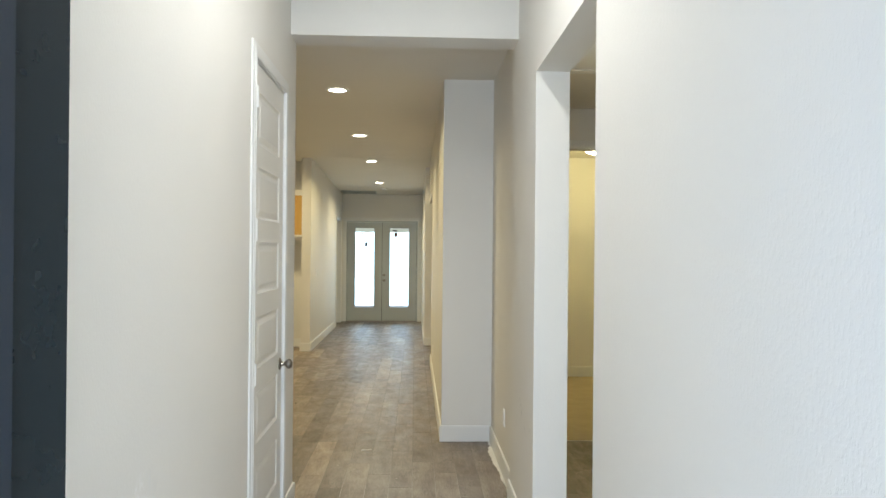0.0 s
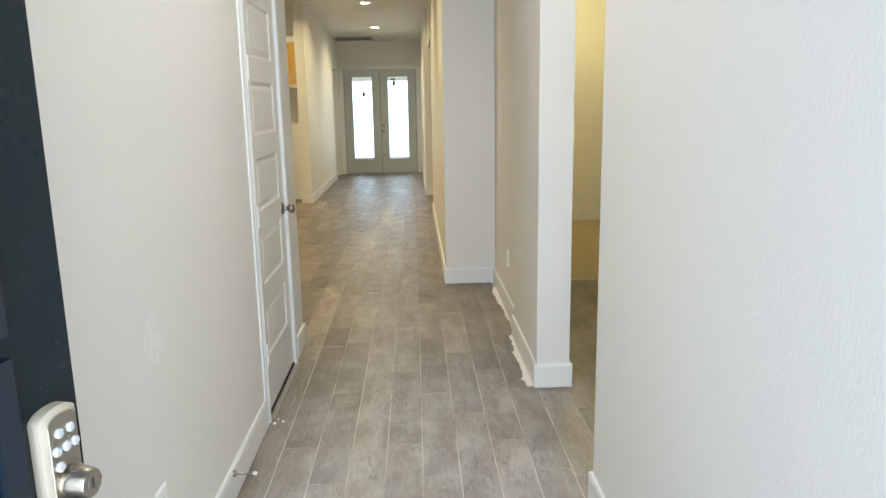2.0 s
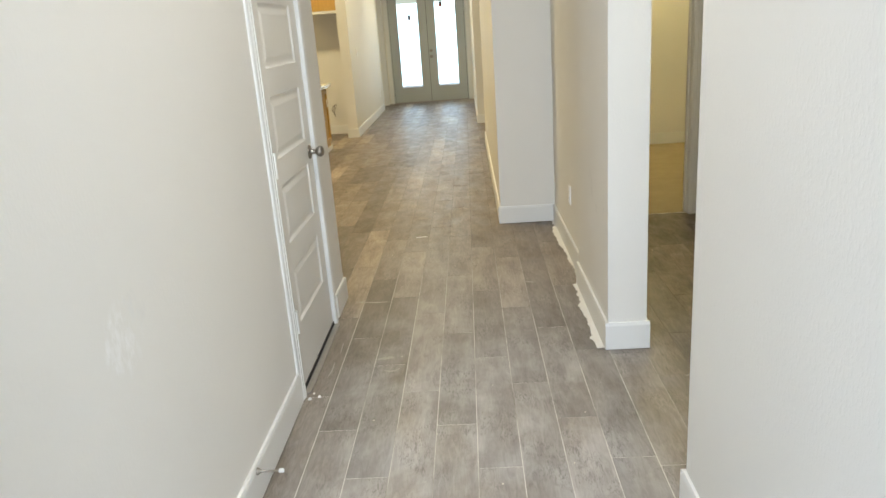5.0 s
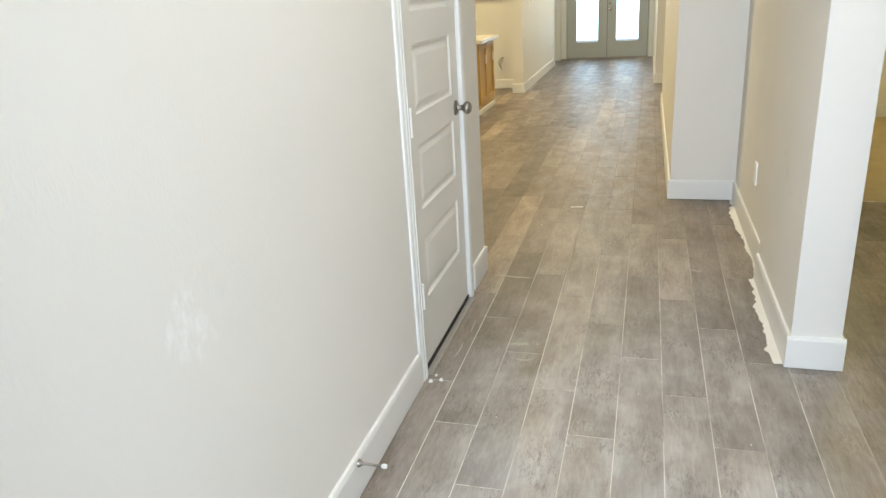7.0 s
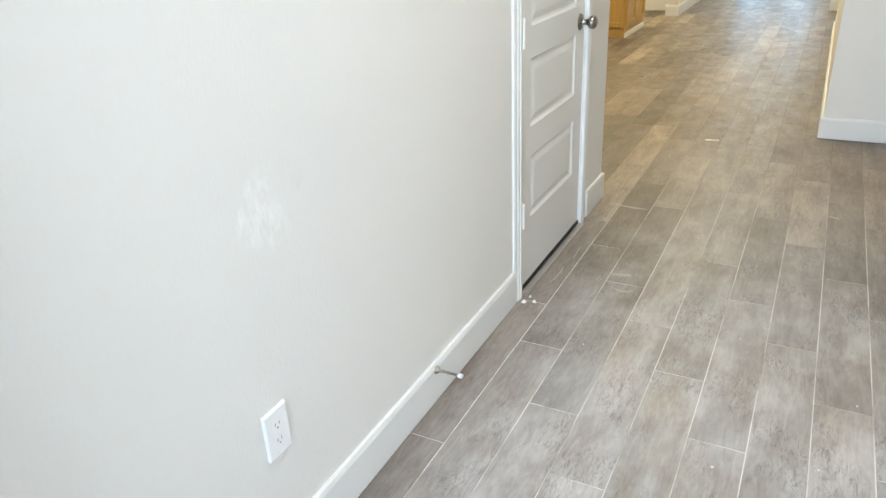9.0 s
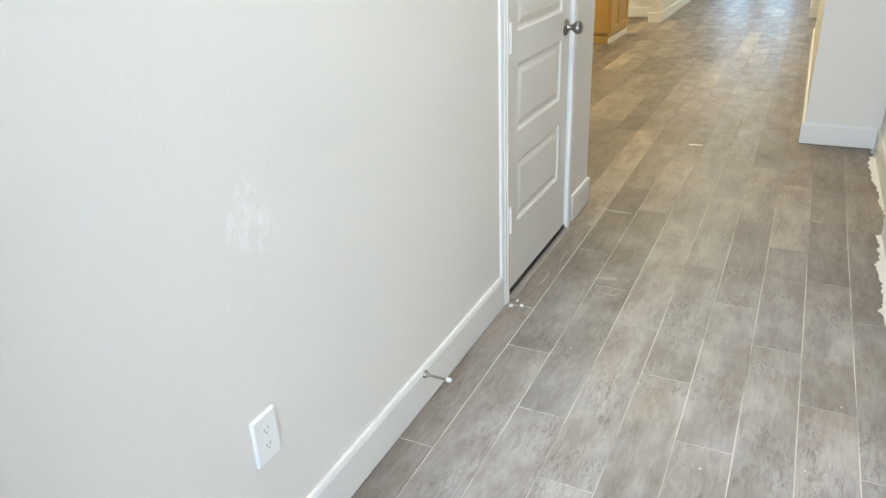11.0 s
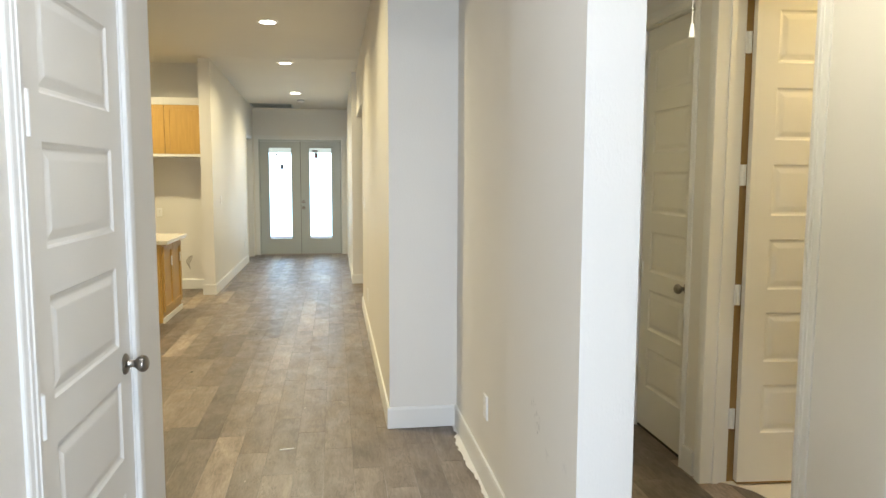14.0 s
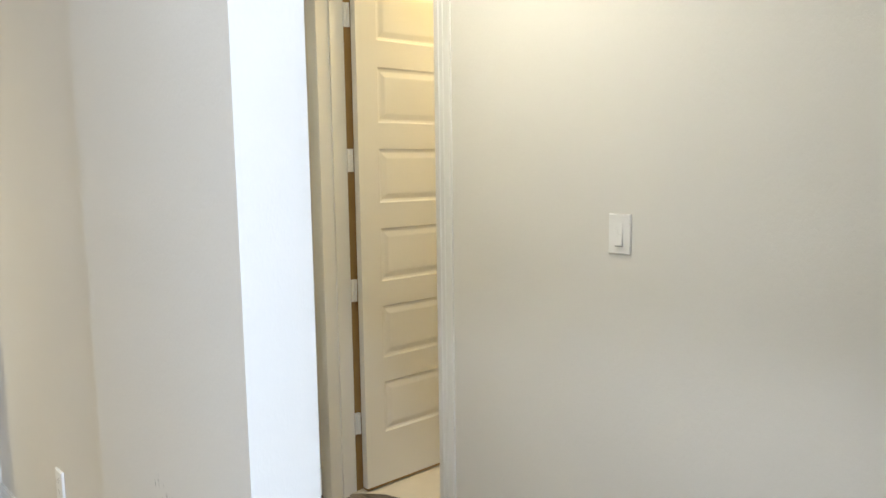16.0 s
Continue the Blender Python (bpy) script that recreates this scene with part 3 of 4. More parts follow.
casing(d3, 0.018, 0.718, 2.373, width=0.074)
leaf = door_leaf("door_leaf", 0.685, 2.345, d3, M_DOOR, low=0.248, pitch=0.356, ph=0.242, stile=0.108)
leaf.matrix_basis = pose(0.034, 0.144, 0.022, 0, 0, 86) @ pose(0.012, -0.036, 0)
# brown strip added along the leaf's lower edge
bm = bmesh.new()
bx(bm, 0.002, 0.683, 0.002, 0.034, -0.010, -0.0005)
part("bottom_edge", bm, M_BROWN_EDGE, leaf, "brown strip along the bottom edge")
for z in (0.33, 0.95, 1.53, 2.15):
    bm = bmesh.new()
    bx(bm, 0.0195, 0.029, 0.126, 0.150, z - 0.05, z + 0.05)
    cyl(bm, 0.0075, 0.0075, z - 0.05, z + 0.05, Matrix.Translation((0.030, 0.146, 0)), 12)
    part("hinge", bm, M_TRIM, d3, "painted hinge")
# brown strip added behind the gap between jamb and open leaf
bm = bmesh.new()
bx(bm, 0.010, 0.0175, 0.132, 0.19, 0.003, 2.36)
part("hinge_gap", bm, M_BROWN_EDGE, d3, "brown strip filling the hinge gap")
d4 = thing("door_4", "white cased opening to the back room", "doorway", pose(2.27, 5.83, 0, 0, 0, 0), kind="structure")
jamb(d4, 0.018, 0.742, 2.407, 0.12)
casing(d4, 0.012, 0.748, 2.413, width=0.064)
d5 = thing("door_5", "white cased doorway near the glazed doors", "doorway", pose(-0.205, 14.55, 0, 0, 0, 90), kind="structure")
jamb(d5, 0.018, 0.832, 2.172, 0.14)
casing(d5, 0.012, 0.838, 2.178)
d6 = thing("door_6", "white cased doorway at the hall's end", "doorway", pose(1.555, 15.15, 0, 0, 0, -90), kind="structure")
jamb(d6, 0.018, 0.832, 2.152, 0.19)
casing(d6, 0.012, 0.838, 2.158)

# glazed double doors
gd = thing("door_7", "grey-green glazed double doors with deadbolt and knob, closed", "door", pose(0.67, 15.66, 0), kind="structure")
for name, b in (("side_jamb", (-0.785, -0.755, -0.012, 0.14, 0, 2.165)), ("side_jamb", (0.755, 0.785, -0.012, 0.14, 0, 2.165)), ("head_jamb", (-0.785, 0.785, -0.012, 0.14, 2.165, 2.20))):
    bm = bmesh.new()
    bx(bm, *b)
    soften(bm, 0.004, 2)
    part(name, bm, M_GDOOR, gd)
casing(gd, -0.775, 0.775, 2.19, width=0.075)
for sx in (-1, 1):
    x0, x1 = (-0.750, -0.004) if sx < 0 else (0.004, 0.750)
    g0, g1 = (x0 + 0.150, x1 - 0.150)
    bm = bmesh.new()
    bx(bm, x0, g0, 0.01, 0.055, 0.02, 2.158)
    bx(bm, g1, x1, 0.01, 0.055, 0.02, 2.158)
    bx(bm, g0, g1, 0.01, 0.055, 0.02, 0.292)
    bx(bm, g0, g1, 0.01, 0.055, 2.055, 2.158)
    lf = part("door_leaf", bm, M_GDOOR, gd)
    bm = bmesh.new()
    for b in ((g0, g0 + 0.018, 0.292, 2.055), (g1 - 0.018, g1, 0.292, 2.055)):
        bx(bm, b[0], b[1], 0.0, 0.03, b[2], b[3])
    for z in (0.292, 2.037):
        bx(bm, g0 + 0.018, g1 - 0.018, 0.0, 0.03, z, z + 0.018)
    part("glazing_bead", bm, M_GDOOR, lf)
    bm = bmesh.new()
    bx(bm, g0, g1, 0.03, 0.036, 0.292, 2.055)
    pane = part("pane", bm, M_GLASS, lf, "clear glass pane")
    pane.visible_shadow = False
# dark strips set into the leaf gaps to draw their shade
bm = bmesh.new()
bx(bm, -0.0038, 0.0038, 0.014, 0.05, 0.02, 2.158)
part("meeting_gap", bm, M_DARK, gd, "dark strip standing for the shade between the leaves")
for u in (-0.7525, 0.7525):
    bm = bmesh.new()
    bx(bm, u - 0.0024, u + 0.0024, 0.016, 0.05, 0.02, 2.162)
    part("side_gap", bm, M_DARK, gd)
lathe_m = pose(0.050, 0.01, 0.90, 90, 0, 0)
knob(gd, lathe_m)
bm = bmesh.new()
lathe(bm, [(0, 0), (0.032, 0), (0.032, 0.006), (0.026, 0.014), (0.0, 0.016)], pose(0.050, 0.01, 1.015, 90, 0, 0))
part("deadbolt", bm, M_NICKEL, gd, "aged nickel deadbolt", True)
bm = bmesh.new()
bx(bm, -0.755, 0.755, -0.03, 0.14, -0.002, 0.018)
part("sill", bm, M_THRESH, gd, "grey metal door sill")
for x, z, w, h, mt in ((-0.46, 1.915, 0.035, 0.035, M_LABEL), (-0.375, 1.68, 0.055, 0.095, M_LABEL), (0.225, 1.985, 0.10, 0.03, M_LABEL), (0.265, 1.895, 0.065, 0.10, M_LABEL), (0.275, 1.88, 0.03, 0.04, M_RED)):
    bm = bmesh.new()
    bx(bm, x, x + w, 0.0288 - (0.001 if mt == M_RED else 0), 0.0296 - (0.0009 if mt == M_RED else 0), z - h / 2, z + h / 2)
    tagged(new("sticker", mesh_of("sticker", bm, mt)), "small dark printed sticker on the glass", "sticker", "stickers on the glass").matrix_basis = pose(0.67, 15.66, 0)

# ---- front door, open, with keypad lock ----
fd = thing("door_8", "dark blue-black front door standing open with keypad deadbolt", "door",
           pose(0.79, -0.02, 0, 0, 0, math.degrees(math.atan2(0.89, 0.195))), kind="structure")
bm = bmesh.new()
bx(bm, 0.0, 0.905, 0.0, 0.045, 0.012, 2.445)
soften(bm, 0.003, 2)
fleaf = part("door_leaf", bm, M_NAVY, fd)
for z0, z1, name in ((1.262, 2.30, "glass_lite"), (0.20, 1.238, "raised_panel")):
    bm = bmesh.new()
    for b in ((0.13, 0.160, z0, z1), (0.776, 0.806, z0, z1)):
        bx(bm, b[0], b[1], -0.013, -0.0005, b[2], b[3])
    for z in (z0, z1 - 0.025):
        bx(bm, 0.160, 0.776, -0.013, -0.0005, z, z + 0.025)
    soften(bm, 0.008, 4)
    part("moulding", bm, M_NAVY_TRIM, fleaf, "dark moulding, glossier and bluer for its sky sheen", True)
    bm = bmesh.new()
    bx(bm, 0.163, 0.773, -0.005, -0.0006, z0 + 0.028, z1 - 0.028)
    part(name, bm, M_BLUE if name == "glass_lite" else M_NAVY, fleaf, "door glass coloured blue for its sky reflection" if name == "glass_lite" else "")
lock = new("keypad_lock", None)
lock.parent = fleaf
lock.matrix_basis = pose(0.855, 0.0, 1.108, 90, 0, 0)
bm = bmesh.new()
N_ = 16
top = [(-0.029, -0.060), (0.029, -0.060)] + [(0.029 * math.cos(math.pi * i / N_), 0.044 + 0.012 * math.sin(math.pi * i / N_)) for i in range(N_ + 1)]
vb = [bm.verts.new((x, y, 0.0005)) for x, y in top]
vt = [bm.verts.new((x, y, 0.014)) for x, y in top]
vi = [bm.verts.new((x * 0.80, y * 0.90, 0.0185)) for x, y in top]
for i in range(len(top)):
    j = (i + 1) % len(top)
    bm.faces.new([vb[i], vb[j], vt[j], vt[i]])
    bm.faces.new([vt[i], vt[j], vi[j], vi[i]])
bm.faces.new(vi)
bm.faces.new(vb)
part("lock_body", bm, M_BEZEL, lock, "pale nickel lock housing", True)
bm = bmesh.new()
vb = [bm.verts.new((x * 0.78, y * 0.88, 0.0187)) for x, y in top]
vt = [bm.verts.new((x * 0.75, y * 0.86, 0.0196)) for x, y in top]
for i in range(len(top)):
    j = (i + 1) % len(top)
    bm.faces.new([vb[i], vb[j], vt[j], vt[i]])
bm.faces.new(vt)
bm.faces.new(vb)
part("face_plate", bm, M_SATIN, lock, "brushed bronze-grey face plate")
for r, xs in ((0, (-0.012, 0.006, 0.0)), (1, (-0.014, 0.001, 0.015)), (2, (-0.012, 0.001, 0.0))):
    for c, x in enumerate(xs):
        if (r == 0 and c == 2) or (r == 2 and c > 0):
            continue
        bm = bmesh.new()
        lathe(bm, [(0, 0.0), (0.0058, 0.0), (0.0058, 0.0025), (0.0044, 0.004), (0, 0.0044)], pose(x + (0.004 if r == 0 else 0), 0.028 - 0.019 * r, 0.0195), 18)
        part("key", bm, M_KEY, lock, "pale round key button", True)
bm = bmesh.new()
lathe(bm, [(0, 0), (0.0205, 0), (0.0205, 0.002), (0.0165, 0.0245), (0.0160, 0.0255), (0.0075, 0.0255), (0.0070, 0.026), (0, 0.026)], pose(0.004, -0.036, 0.0195))
part("cylinder", bm, M_SATIN, lock, "satin nickel key cylinder", True)
bm = bmesh.new()
bx(bm, -0.0012, 0.0012, -0.006, 0.006, 0.0, 0.001, pose(0.004, -0.036, 0.0456))
part("keyway", bm, M_DARK, lock)
fj = thing("door_9", "white painted front door frame", "door frame", pose(0.80, -0.19, 0), kind="structure")
for name, b in (("side_jamb", (0.0, 0.022, -0.16, 0.0, 0, 2.46)), ("side_jamb", (0.938, 0.96, -0.16, 0.0, 0, 2.46)), ("head_jamb", (0.022, 0.938, -0.16, 0.0, 2.44, 2.46))):
    bm = bmesh.new()
    bx(bm, *b)
    part(name, bm, M_TRIM, fj)

# ---- electrical fittings ----


def plate(bm, w=0.072, h=0.116, t=0.008):
    rings = [[(-w / 2, -h / 2, 0.0), (w / 2, -h / 2, 0.0), (w / 2, h / 2, 0.0), (-w / 2, h / 2, 0.0)]]
    rings.append([(x, y, t * 0.55) for x, y, _ in rings[0]])
    rings.append([(x * 0.92, y * 0.95, t) for x, y, _ in rings[0]])
    vs = [[bm.verts.new(p) for p in r] for r in rings]
    for a, b in zip(vs, vs[1:]):
        for i in range(4):
            bm.faces.new([a[i], a[(i + 1) % 4], b[(i + 1) % 4], b[i]])
    bm.faces.new(vs[0])
    bm.faces.new(vs[-1])


def light_switch(m, label="white rocker light switch on the wall"):
    t = thing("light_switch", label, "light switch", m, "light switches")
    bm = bmesh.new()
    plate(bm)
    part("cover_plate", bm, M_PLASTIC, t)
    bm = bmesh.new()
    v = bx(bm, -0.0125, 0.0125, -0.0330, 0.0330, 0.0, 0.0095)
    v[4].co.z = v[5].co.z = 0.0150
    bmesh.ops.bevel(bm, geom=list(bm.edges), offset=0.0012, segments=2, affect="EDGES")
    part("rocker", bm, M_PLASTIC, t)
    # grey strip draws the shade line under the rocker
    bm = bmesh.new()
    bx(bm, -0.0130, 0.0130, -0.0365, -0.0330, 0.0055, 0.0086)
    part("shadow_gap", bm, M_SLOT, t)


def outlet(m, label="white duplex outlet low on the wall"):
    t = thing("power_outlet", label, "power outlet", m, "power outlets")
    bm = bmesh.new()
    plate(bm)
    part("cover_plate", bm, M_PLASTIC, t)
    for s in (-1, 1):
        bm = bmesh.new()
        lathe(bm, [(0, 0.005), (0.0165, 0.005), (0.0165, 0.0078), (0.0155, 0.0085), (0, 0.0085)], pose(0, s * 0.0195, 0), 20)
        f = part("receptacle", bm, M_PLASTIC, t)
        # slots laid on in grey, their shaded depth put into the colour
        bm = bmesh.new()
        for x in (-0.006, 0.006):
            bx(bm, x - 0.001, x + 0.001, s * 0.0195 - 0.001, s * 0.0195 + 0.007, 0.0084, 0.0089)
        cyl(bm, 0.0024, 0.0024, 0.0084, 0.0089, Matrix.Translation((0, s * 0.0195 - 0.007, 0)), 10)
        part("slots", bm, M_SLOT, f)


FACE_E = Matrix.Rotation(radians(90), 4, "Z") @ Matrix.Rotation(radians(90), 4, "X")      # faces +x
FACE_W = Matrix.Rotation(radians(-90), 4, "Z") @ Matrix.Rotation(radians(90), 4, "X")     # faces -x
FACE_S = Matrix.Rotation(radians(90), 4, "X")                                             # faces -y


def at(x, y, z, face):
    return Matrix.Translation((x, y, z)) @ face


light_switch(at(3.0995, 3.405, 1.307, FACE_W), "white rocker switch on the passage wall")
light_switch(at(-0.2045, 11.62, 1.19, FACE_E), "white rocker switch on the hall wall")
light_switch(at(1.6215, 9.25, 1.24, FACE_W), "white rocker switch beside the hall opening")
outlet(at(0.6555, 1.905, 0.388, FACE_E), "white duplex outlet on the entry wall")
outlet(at(2.0295, 4.985, 0.40, FACE_W), "white duplex outlet in the hall recess")
outlet(at(-0.2045, 15.0 - 0.9, 0.36, FACE_E), "small white outlet near the hall's end")
outlet(at(-0.98, 11.5495, 1.03, FACE_S), "white outlet on the kitchen wall")
outlet(at(1.6215, 8.6, 0.36, FACE_W), "white outlet low on the long hall wall")

# spring door stop on the baseboard
ds = thing("door_stop", "brushed metal rod door stop with white tip on the baseboard", "door stop",
           Matrix.Translation((0.655 + BASE_T, 2.585, 0.112)) @ Matrix.Rotation(radians(90), 4, "Y"))
bm = bmesh.new()
lathe(bm, [(0, 0), (0.013, 0), (0.0125, 0.003), (0.006, 0.012), (0.004, 0.016), (0.004, 0.075), (0, 0.075)], None, 20)
part("rod", bm, M_NICKEL, ds, "brushed metal rod", True)
bm = bmesh.new()
lathe(bm, [(0, 0.073), (0.0065, 0.073), (0.0075, 0.077), (0.0075, 0.084), (0.006, 0.088), (0, 0.089)], None, 16)
part("tip", bm, M_RUBBER, ds, "white rubber tip", True)

# ---- ceiling fittings ----


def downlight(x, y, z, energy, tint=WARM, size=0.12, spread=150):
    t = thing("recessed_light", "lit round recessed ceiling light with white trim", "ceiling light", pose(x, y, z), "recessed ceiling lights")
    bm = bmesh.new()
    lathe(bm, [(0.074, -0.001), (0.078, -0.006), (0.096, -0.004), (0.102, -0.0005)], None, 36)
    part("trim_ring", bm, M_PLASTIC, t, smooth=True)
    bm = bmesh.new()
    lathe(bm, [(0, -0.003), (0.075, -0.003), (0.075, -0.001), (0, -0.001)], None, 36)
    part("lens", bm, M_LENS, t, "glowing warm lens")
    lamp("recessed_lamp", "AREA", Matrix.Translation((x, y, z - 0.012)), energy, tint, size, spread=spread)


for y_ in (6.30, 8.78, 11.22, 13.72):
    downlight(0.70, y_, HALL_CEIL - max(0.0, (y_ - 10.9) / 4.9 * 0.20) - 0.0015, 22)
for x_, y_ in ((-0.95, 10.4), (-2.6, 10.4), (-2.6, 7.2), (-0.95, 7.2)):
    downlight(x_, y_, HALL_CEIL, 22)
# Assumed entry light, out of view, added to even out the entry walls.
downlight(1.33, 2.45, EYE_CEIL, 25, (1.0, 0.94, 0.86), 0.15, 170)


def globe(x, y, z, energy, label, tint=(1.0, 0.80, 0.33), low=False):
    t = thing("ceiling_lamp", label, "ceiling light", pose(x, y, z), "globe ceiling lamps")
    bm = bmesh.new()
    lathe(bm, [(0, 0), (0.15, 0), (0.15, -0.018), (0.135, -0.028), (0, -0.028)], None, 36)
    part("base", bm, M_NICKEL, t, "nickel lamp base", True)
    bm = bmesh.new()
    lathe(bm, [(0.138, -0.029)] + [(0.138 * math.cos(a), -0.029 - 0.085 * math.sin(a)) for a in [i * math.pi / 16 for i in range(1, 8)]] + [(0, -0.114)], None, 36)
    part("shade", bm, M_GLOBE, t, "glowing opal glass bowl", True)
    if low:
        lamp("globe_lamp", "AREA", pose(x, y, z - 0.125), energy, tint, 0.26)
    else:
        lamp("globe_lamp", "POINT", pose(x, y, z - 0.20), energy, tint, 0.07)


globe(3.36, 7.76, SIDE_CEIL, 30, "lit opal bowl lamp on the back room ceiling")
# Passage bowl is an added lamp, kept out of view to brighten wall_13.
globe(2.46, 3.70, SIDE_CEIL, 8.3, "unseen opal bowl lamp added to light the passage", (1.0, 0.85, 0.56), True)
globe(4.1, 4.2, SIDE_CEIL, 15, "lit opal bowl lamp in the small side room", (1.0, 0.66, 0.20))

# air vent before the glazed doors
av = thing("ceiling_vent", "grey slatted ceiling air vent", "air vent", pose(0.20, 15.22, 2.787, -2.33, 0, 0))
bm = bmesh.new()
for b in ((-0.37, 0.37, -0.24, -0.21), (-0.37, 0.37, 0.21, 0.24), (-0.37, -0.34, -0.21, 0.21), (0.34, 0.37, -0.21, 0.21)):
    bx(bm, b[0], b[1], b[2], b[3], -0.012, -0.001)
part("frame", bm, M_GDOOR, av)
for i in range(11):
    bm = bmesh.new()
    bx(bm, -0.34, 0.34, -0.009, 0.009, -0.001, 0.001, pose(0, -0.19 + i * 0.038, -0.008, 40, 0, 0))
    part("slat", bm, M_GDOOR, av)
# dark sheet in place of the shaded duct behind the slats
bm = bmesh.new()
bx(bm, -0.34, 0.34, -0.21, 0.21, -0.002, -0.0008)
part("duct_shade", bm, M_DARK, av)
bm = bmesh.new()
lathe(bm, [(0, 0), (0.065, 0), (0.062, -0.025), (0.045, -0.035), (0, -0.036)], None, 28)
tagged(new("smoke_detector", mesh_of("smoke_detector", bm, M_PLASTIC, True)), "round white smoke detector on the ceiling", "smoke detector").matrix_basis = pose(0.75, 14.5, HALL_CEIL - 0.148)

# attic hatch with pull cord in the passage ceiling
hatch = thing("attic_hatch", "white framed attic hatch in the passage ceiling", "attic hatch", pose(2.64, 4.27, SIDE_CEIL), kind="structure")
bm = bmesh.new()
for b in ((-0.36, 0.36, -0.34, -0.27), (-0.36, 0.36, 0.27, 0.34), (-0.36, -0.29, -0.27, 0.27), (0.29, 0.36, -0.27, 0.27)):
    bx(bm, b[0], b[1], b[2], b[3], -0.018, -0.0005)
part("frame", bm, M_TRIM, hatch)
bm = bmesh.new()
bx(bm, -0.288, 0.288, -0.268, 0.268, -0.008, -0.0006)
part("panel", bm, M_TRIM, hatch)
pc_ = thing("pull_cord", "thin white pull cord with tassel below the hatch", "pull cord", pose(2.62, 4.2, SIDE_CEIL))
bm = bmesh.new()
cyl(bm, 0.0022, 0.0022, -0.66, -0.006, None, 8)
part("cord", bm, M_PLASTIC, pc_)
bm = bmesh.new()
lathe(bm, [(0, -0.655), (0.005, -0.658), (0.008, -0.672), (0.012, -0.70), (0.011, -0.708), (0, -0.71)], None, 14)
part("tassel", bm, M_PLASTIC, pc_, "white bell-shaped tassel", True)

# ---- kitchen ----
isl = thing("kitchen_island", "maple kitchen island cabinet with shaker doors", "kitchen island", pose(-0.445, 10.13, 0))
bm = bmesh.new()
bx(bm, -1.75, -0.003, -0.87, 0.0, 0.0, 0.815)
part("body", bm, M_MAPLE, isl)


def shaker(parent, m, w, h, label="maple shaker door"):
    bm = bmesh.new()
    r = 0.055
    for b in ((0, w, 0, r), (0, w, h - r, h), (0, r, r, h - r), (w - r, w, r, h - r)):
        bx(bm, b[0], b[1], -0.019, 0, b[2], b[3])
    bx(bm, r, w - r, -0.005, 0, r, h - r)
    bmesh.ops.transform(bm, matrix=m, verts=bm.verts)
    return part("cabinet_door", bm, M_MAPLE, parent)


for k in range(2):
    dr = shaker(isl, pose(0.0, -0.85 + k * 0.42, 0.11, 0, 0, 90), 0.405, 0.68)
    bm = bmesh.new()
    bx(bm, 0.0195, 0.024, -0.85 + k * 0.42 + 0.31, -0.85 + k * 0.42 + 0.36, 0.56, 0.66)
    part("paper_tag", bm, M_PAPER, dr, "white paper tag on the door")
for k in range(4):
    shaker(isl, pose(-1.74 + k * 0.435, -0.871, 0.11, 0, 0, 0), 0.42, 0.68)
bm = bmesh.new()
bx(bm, -0.003, 0.014, -0.884, 0.006, 0.0, 0.05)
soften(bm, 0.004, 2)
part("base_trim", bm, M_TRIM, isl, "pale shoe moulding")
bm = bmesh.new()
bx(bm, -2.2, -0.375, 9.20, 10.19, 0.8155, 0.852)
soften(bm, 0.02, 3, lambda e: abs(e.verts[0].co.z - e.verts[1].co.z) > 0.02)
tagged(new("countertop", mesh_of("countertop", bm, M_STONE)), "pale stone countertop on the island", "countertop")


def wall_cabinet(x0, x1, z0, z1, label, doors=1):
    t = thing("wall_cabinet", label, "kitchen cabinet", pose(x0, 11.22, z0), "kitchen wall cabinets")
    w, h = x1 - x0, z1 - z0
    bm = bmesh.new()
    bx(bm, 0, w, 0.0, 0.33, 0, h)
    part("body", bm, M_MAPLE, t)
    for k in range(doors):
        dw = w / doors
        shaker(t, pose(k * dw + 0.006, -0.001, 0.008), dw - 0.012, h - 0.016)
    bm = bmesh.new()
    vs = bx(bm, 0.0, w, -0.045, 0.33, h, h + 0.085)
    vs[0].co.y = vs[1].co.y = -0.012
    part("crown", bm, M_TRIM, t, "pale crown moulding")
    bm = bmesh.new()
    bx(bm, 0.0, w, -0.026, 0.33, -0.035, -0.0005)
    part("light_rail", bm, M_TRIM, t, "pale light rail")


wall_cabinet(-0.80, -0.362, 1.785, 2.40, "maple wall cabinet with pale crown over an empty niche")
wall_cabinet(-1.70, -0.802, 1.785, 2.40, "wide maple wall cabinet with two shaker doors", 2)
wc = thing("hanging_cables", "loose grey cables hanging from the kitchen wall", "cables", pose(-0.62, 11.53, 0.40))
cu = bpy.data.curves.new("cable", "CURVE")
cu.dimensions, cu.bevel_depth = "3D", 0.005
for s_ in range(3):
    sp = cu.splines.new("BEZIER")
    sp.bezier_points.add(3)
    for i, p in enumerate(((0, 0.01, 0.0), (0.03 + 0.01 * s_, -0.04, 0.05), (-0.02 + 0.015 * s_, -0.05, -0.02 - 0.02 * s_), (0.015, -0.02, -0.10 - 0.015 * s_))):
        sp.bezier_points[i].co = p
        sp.bezier_points[i].handle_left_type = sp.bezier_points[i].handle_right_type = "AUTO"
cab = new("cable", cu)
cab.parent = wc
cu.materials.append(M_THRESH)

# ---- paper, dust and debris on the floor ----
rng = random.Random(5)


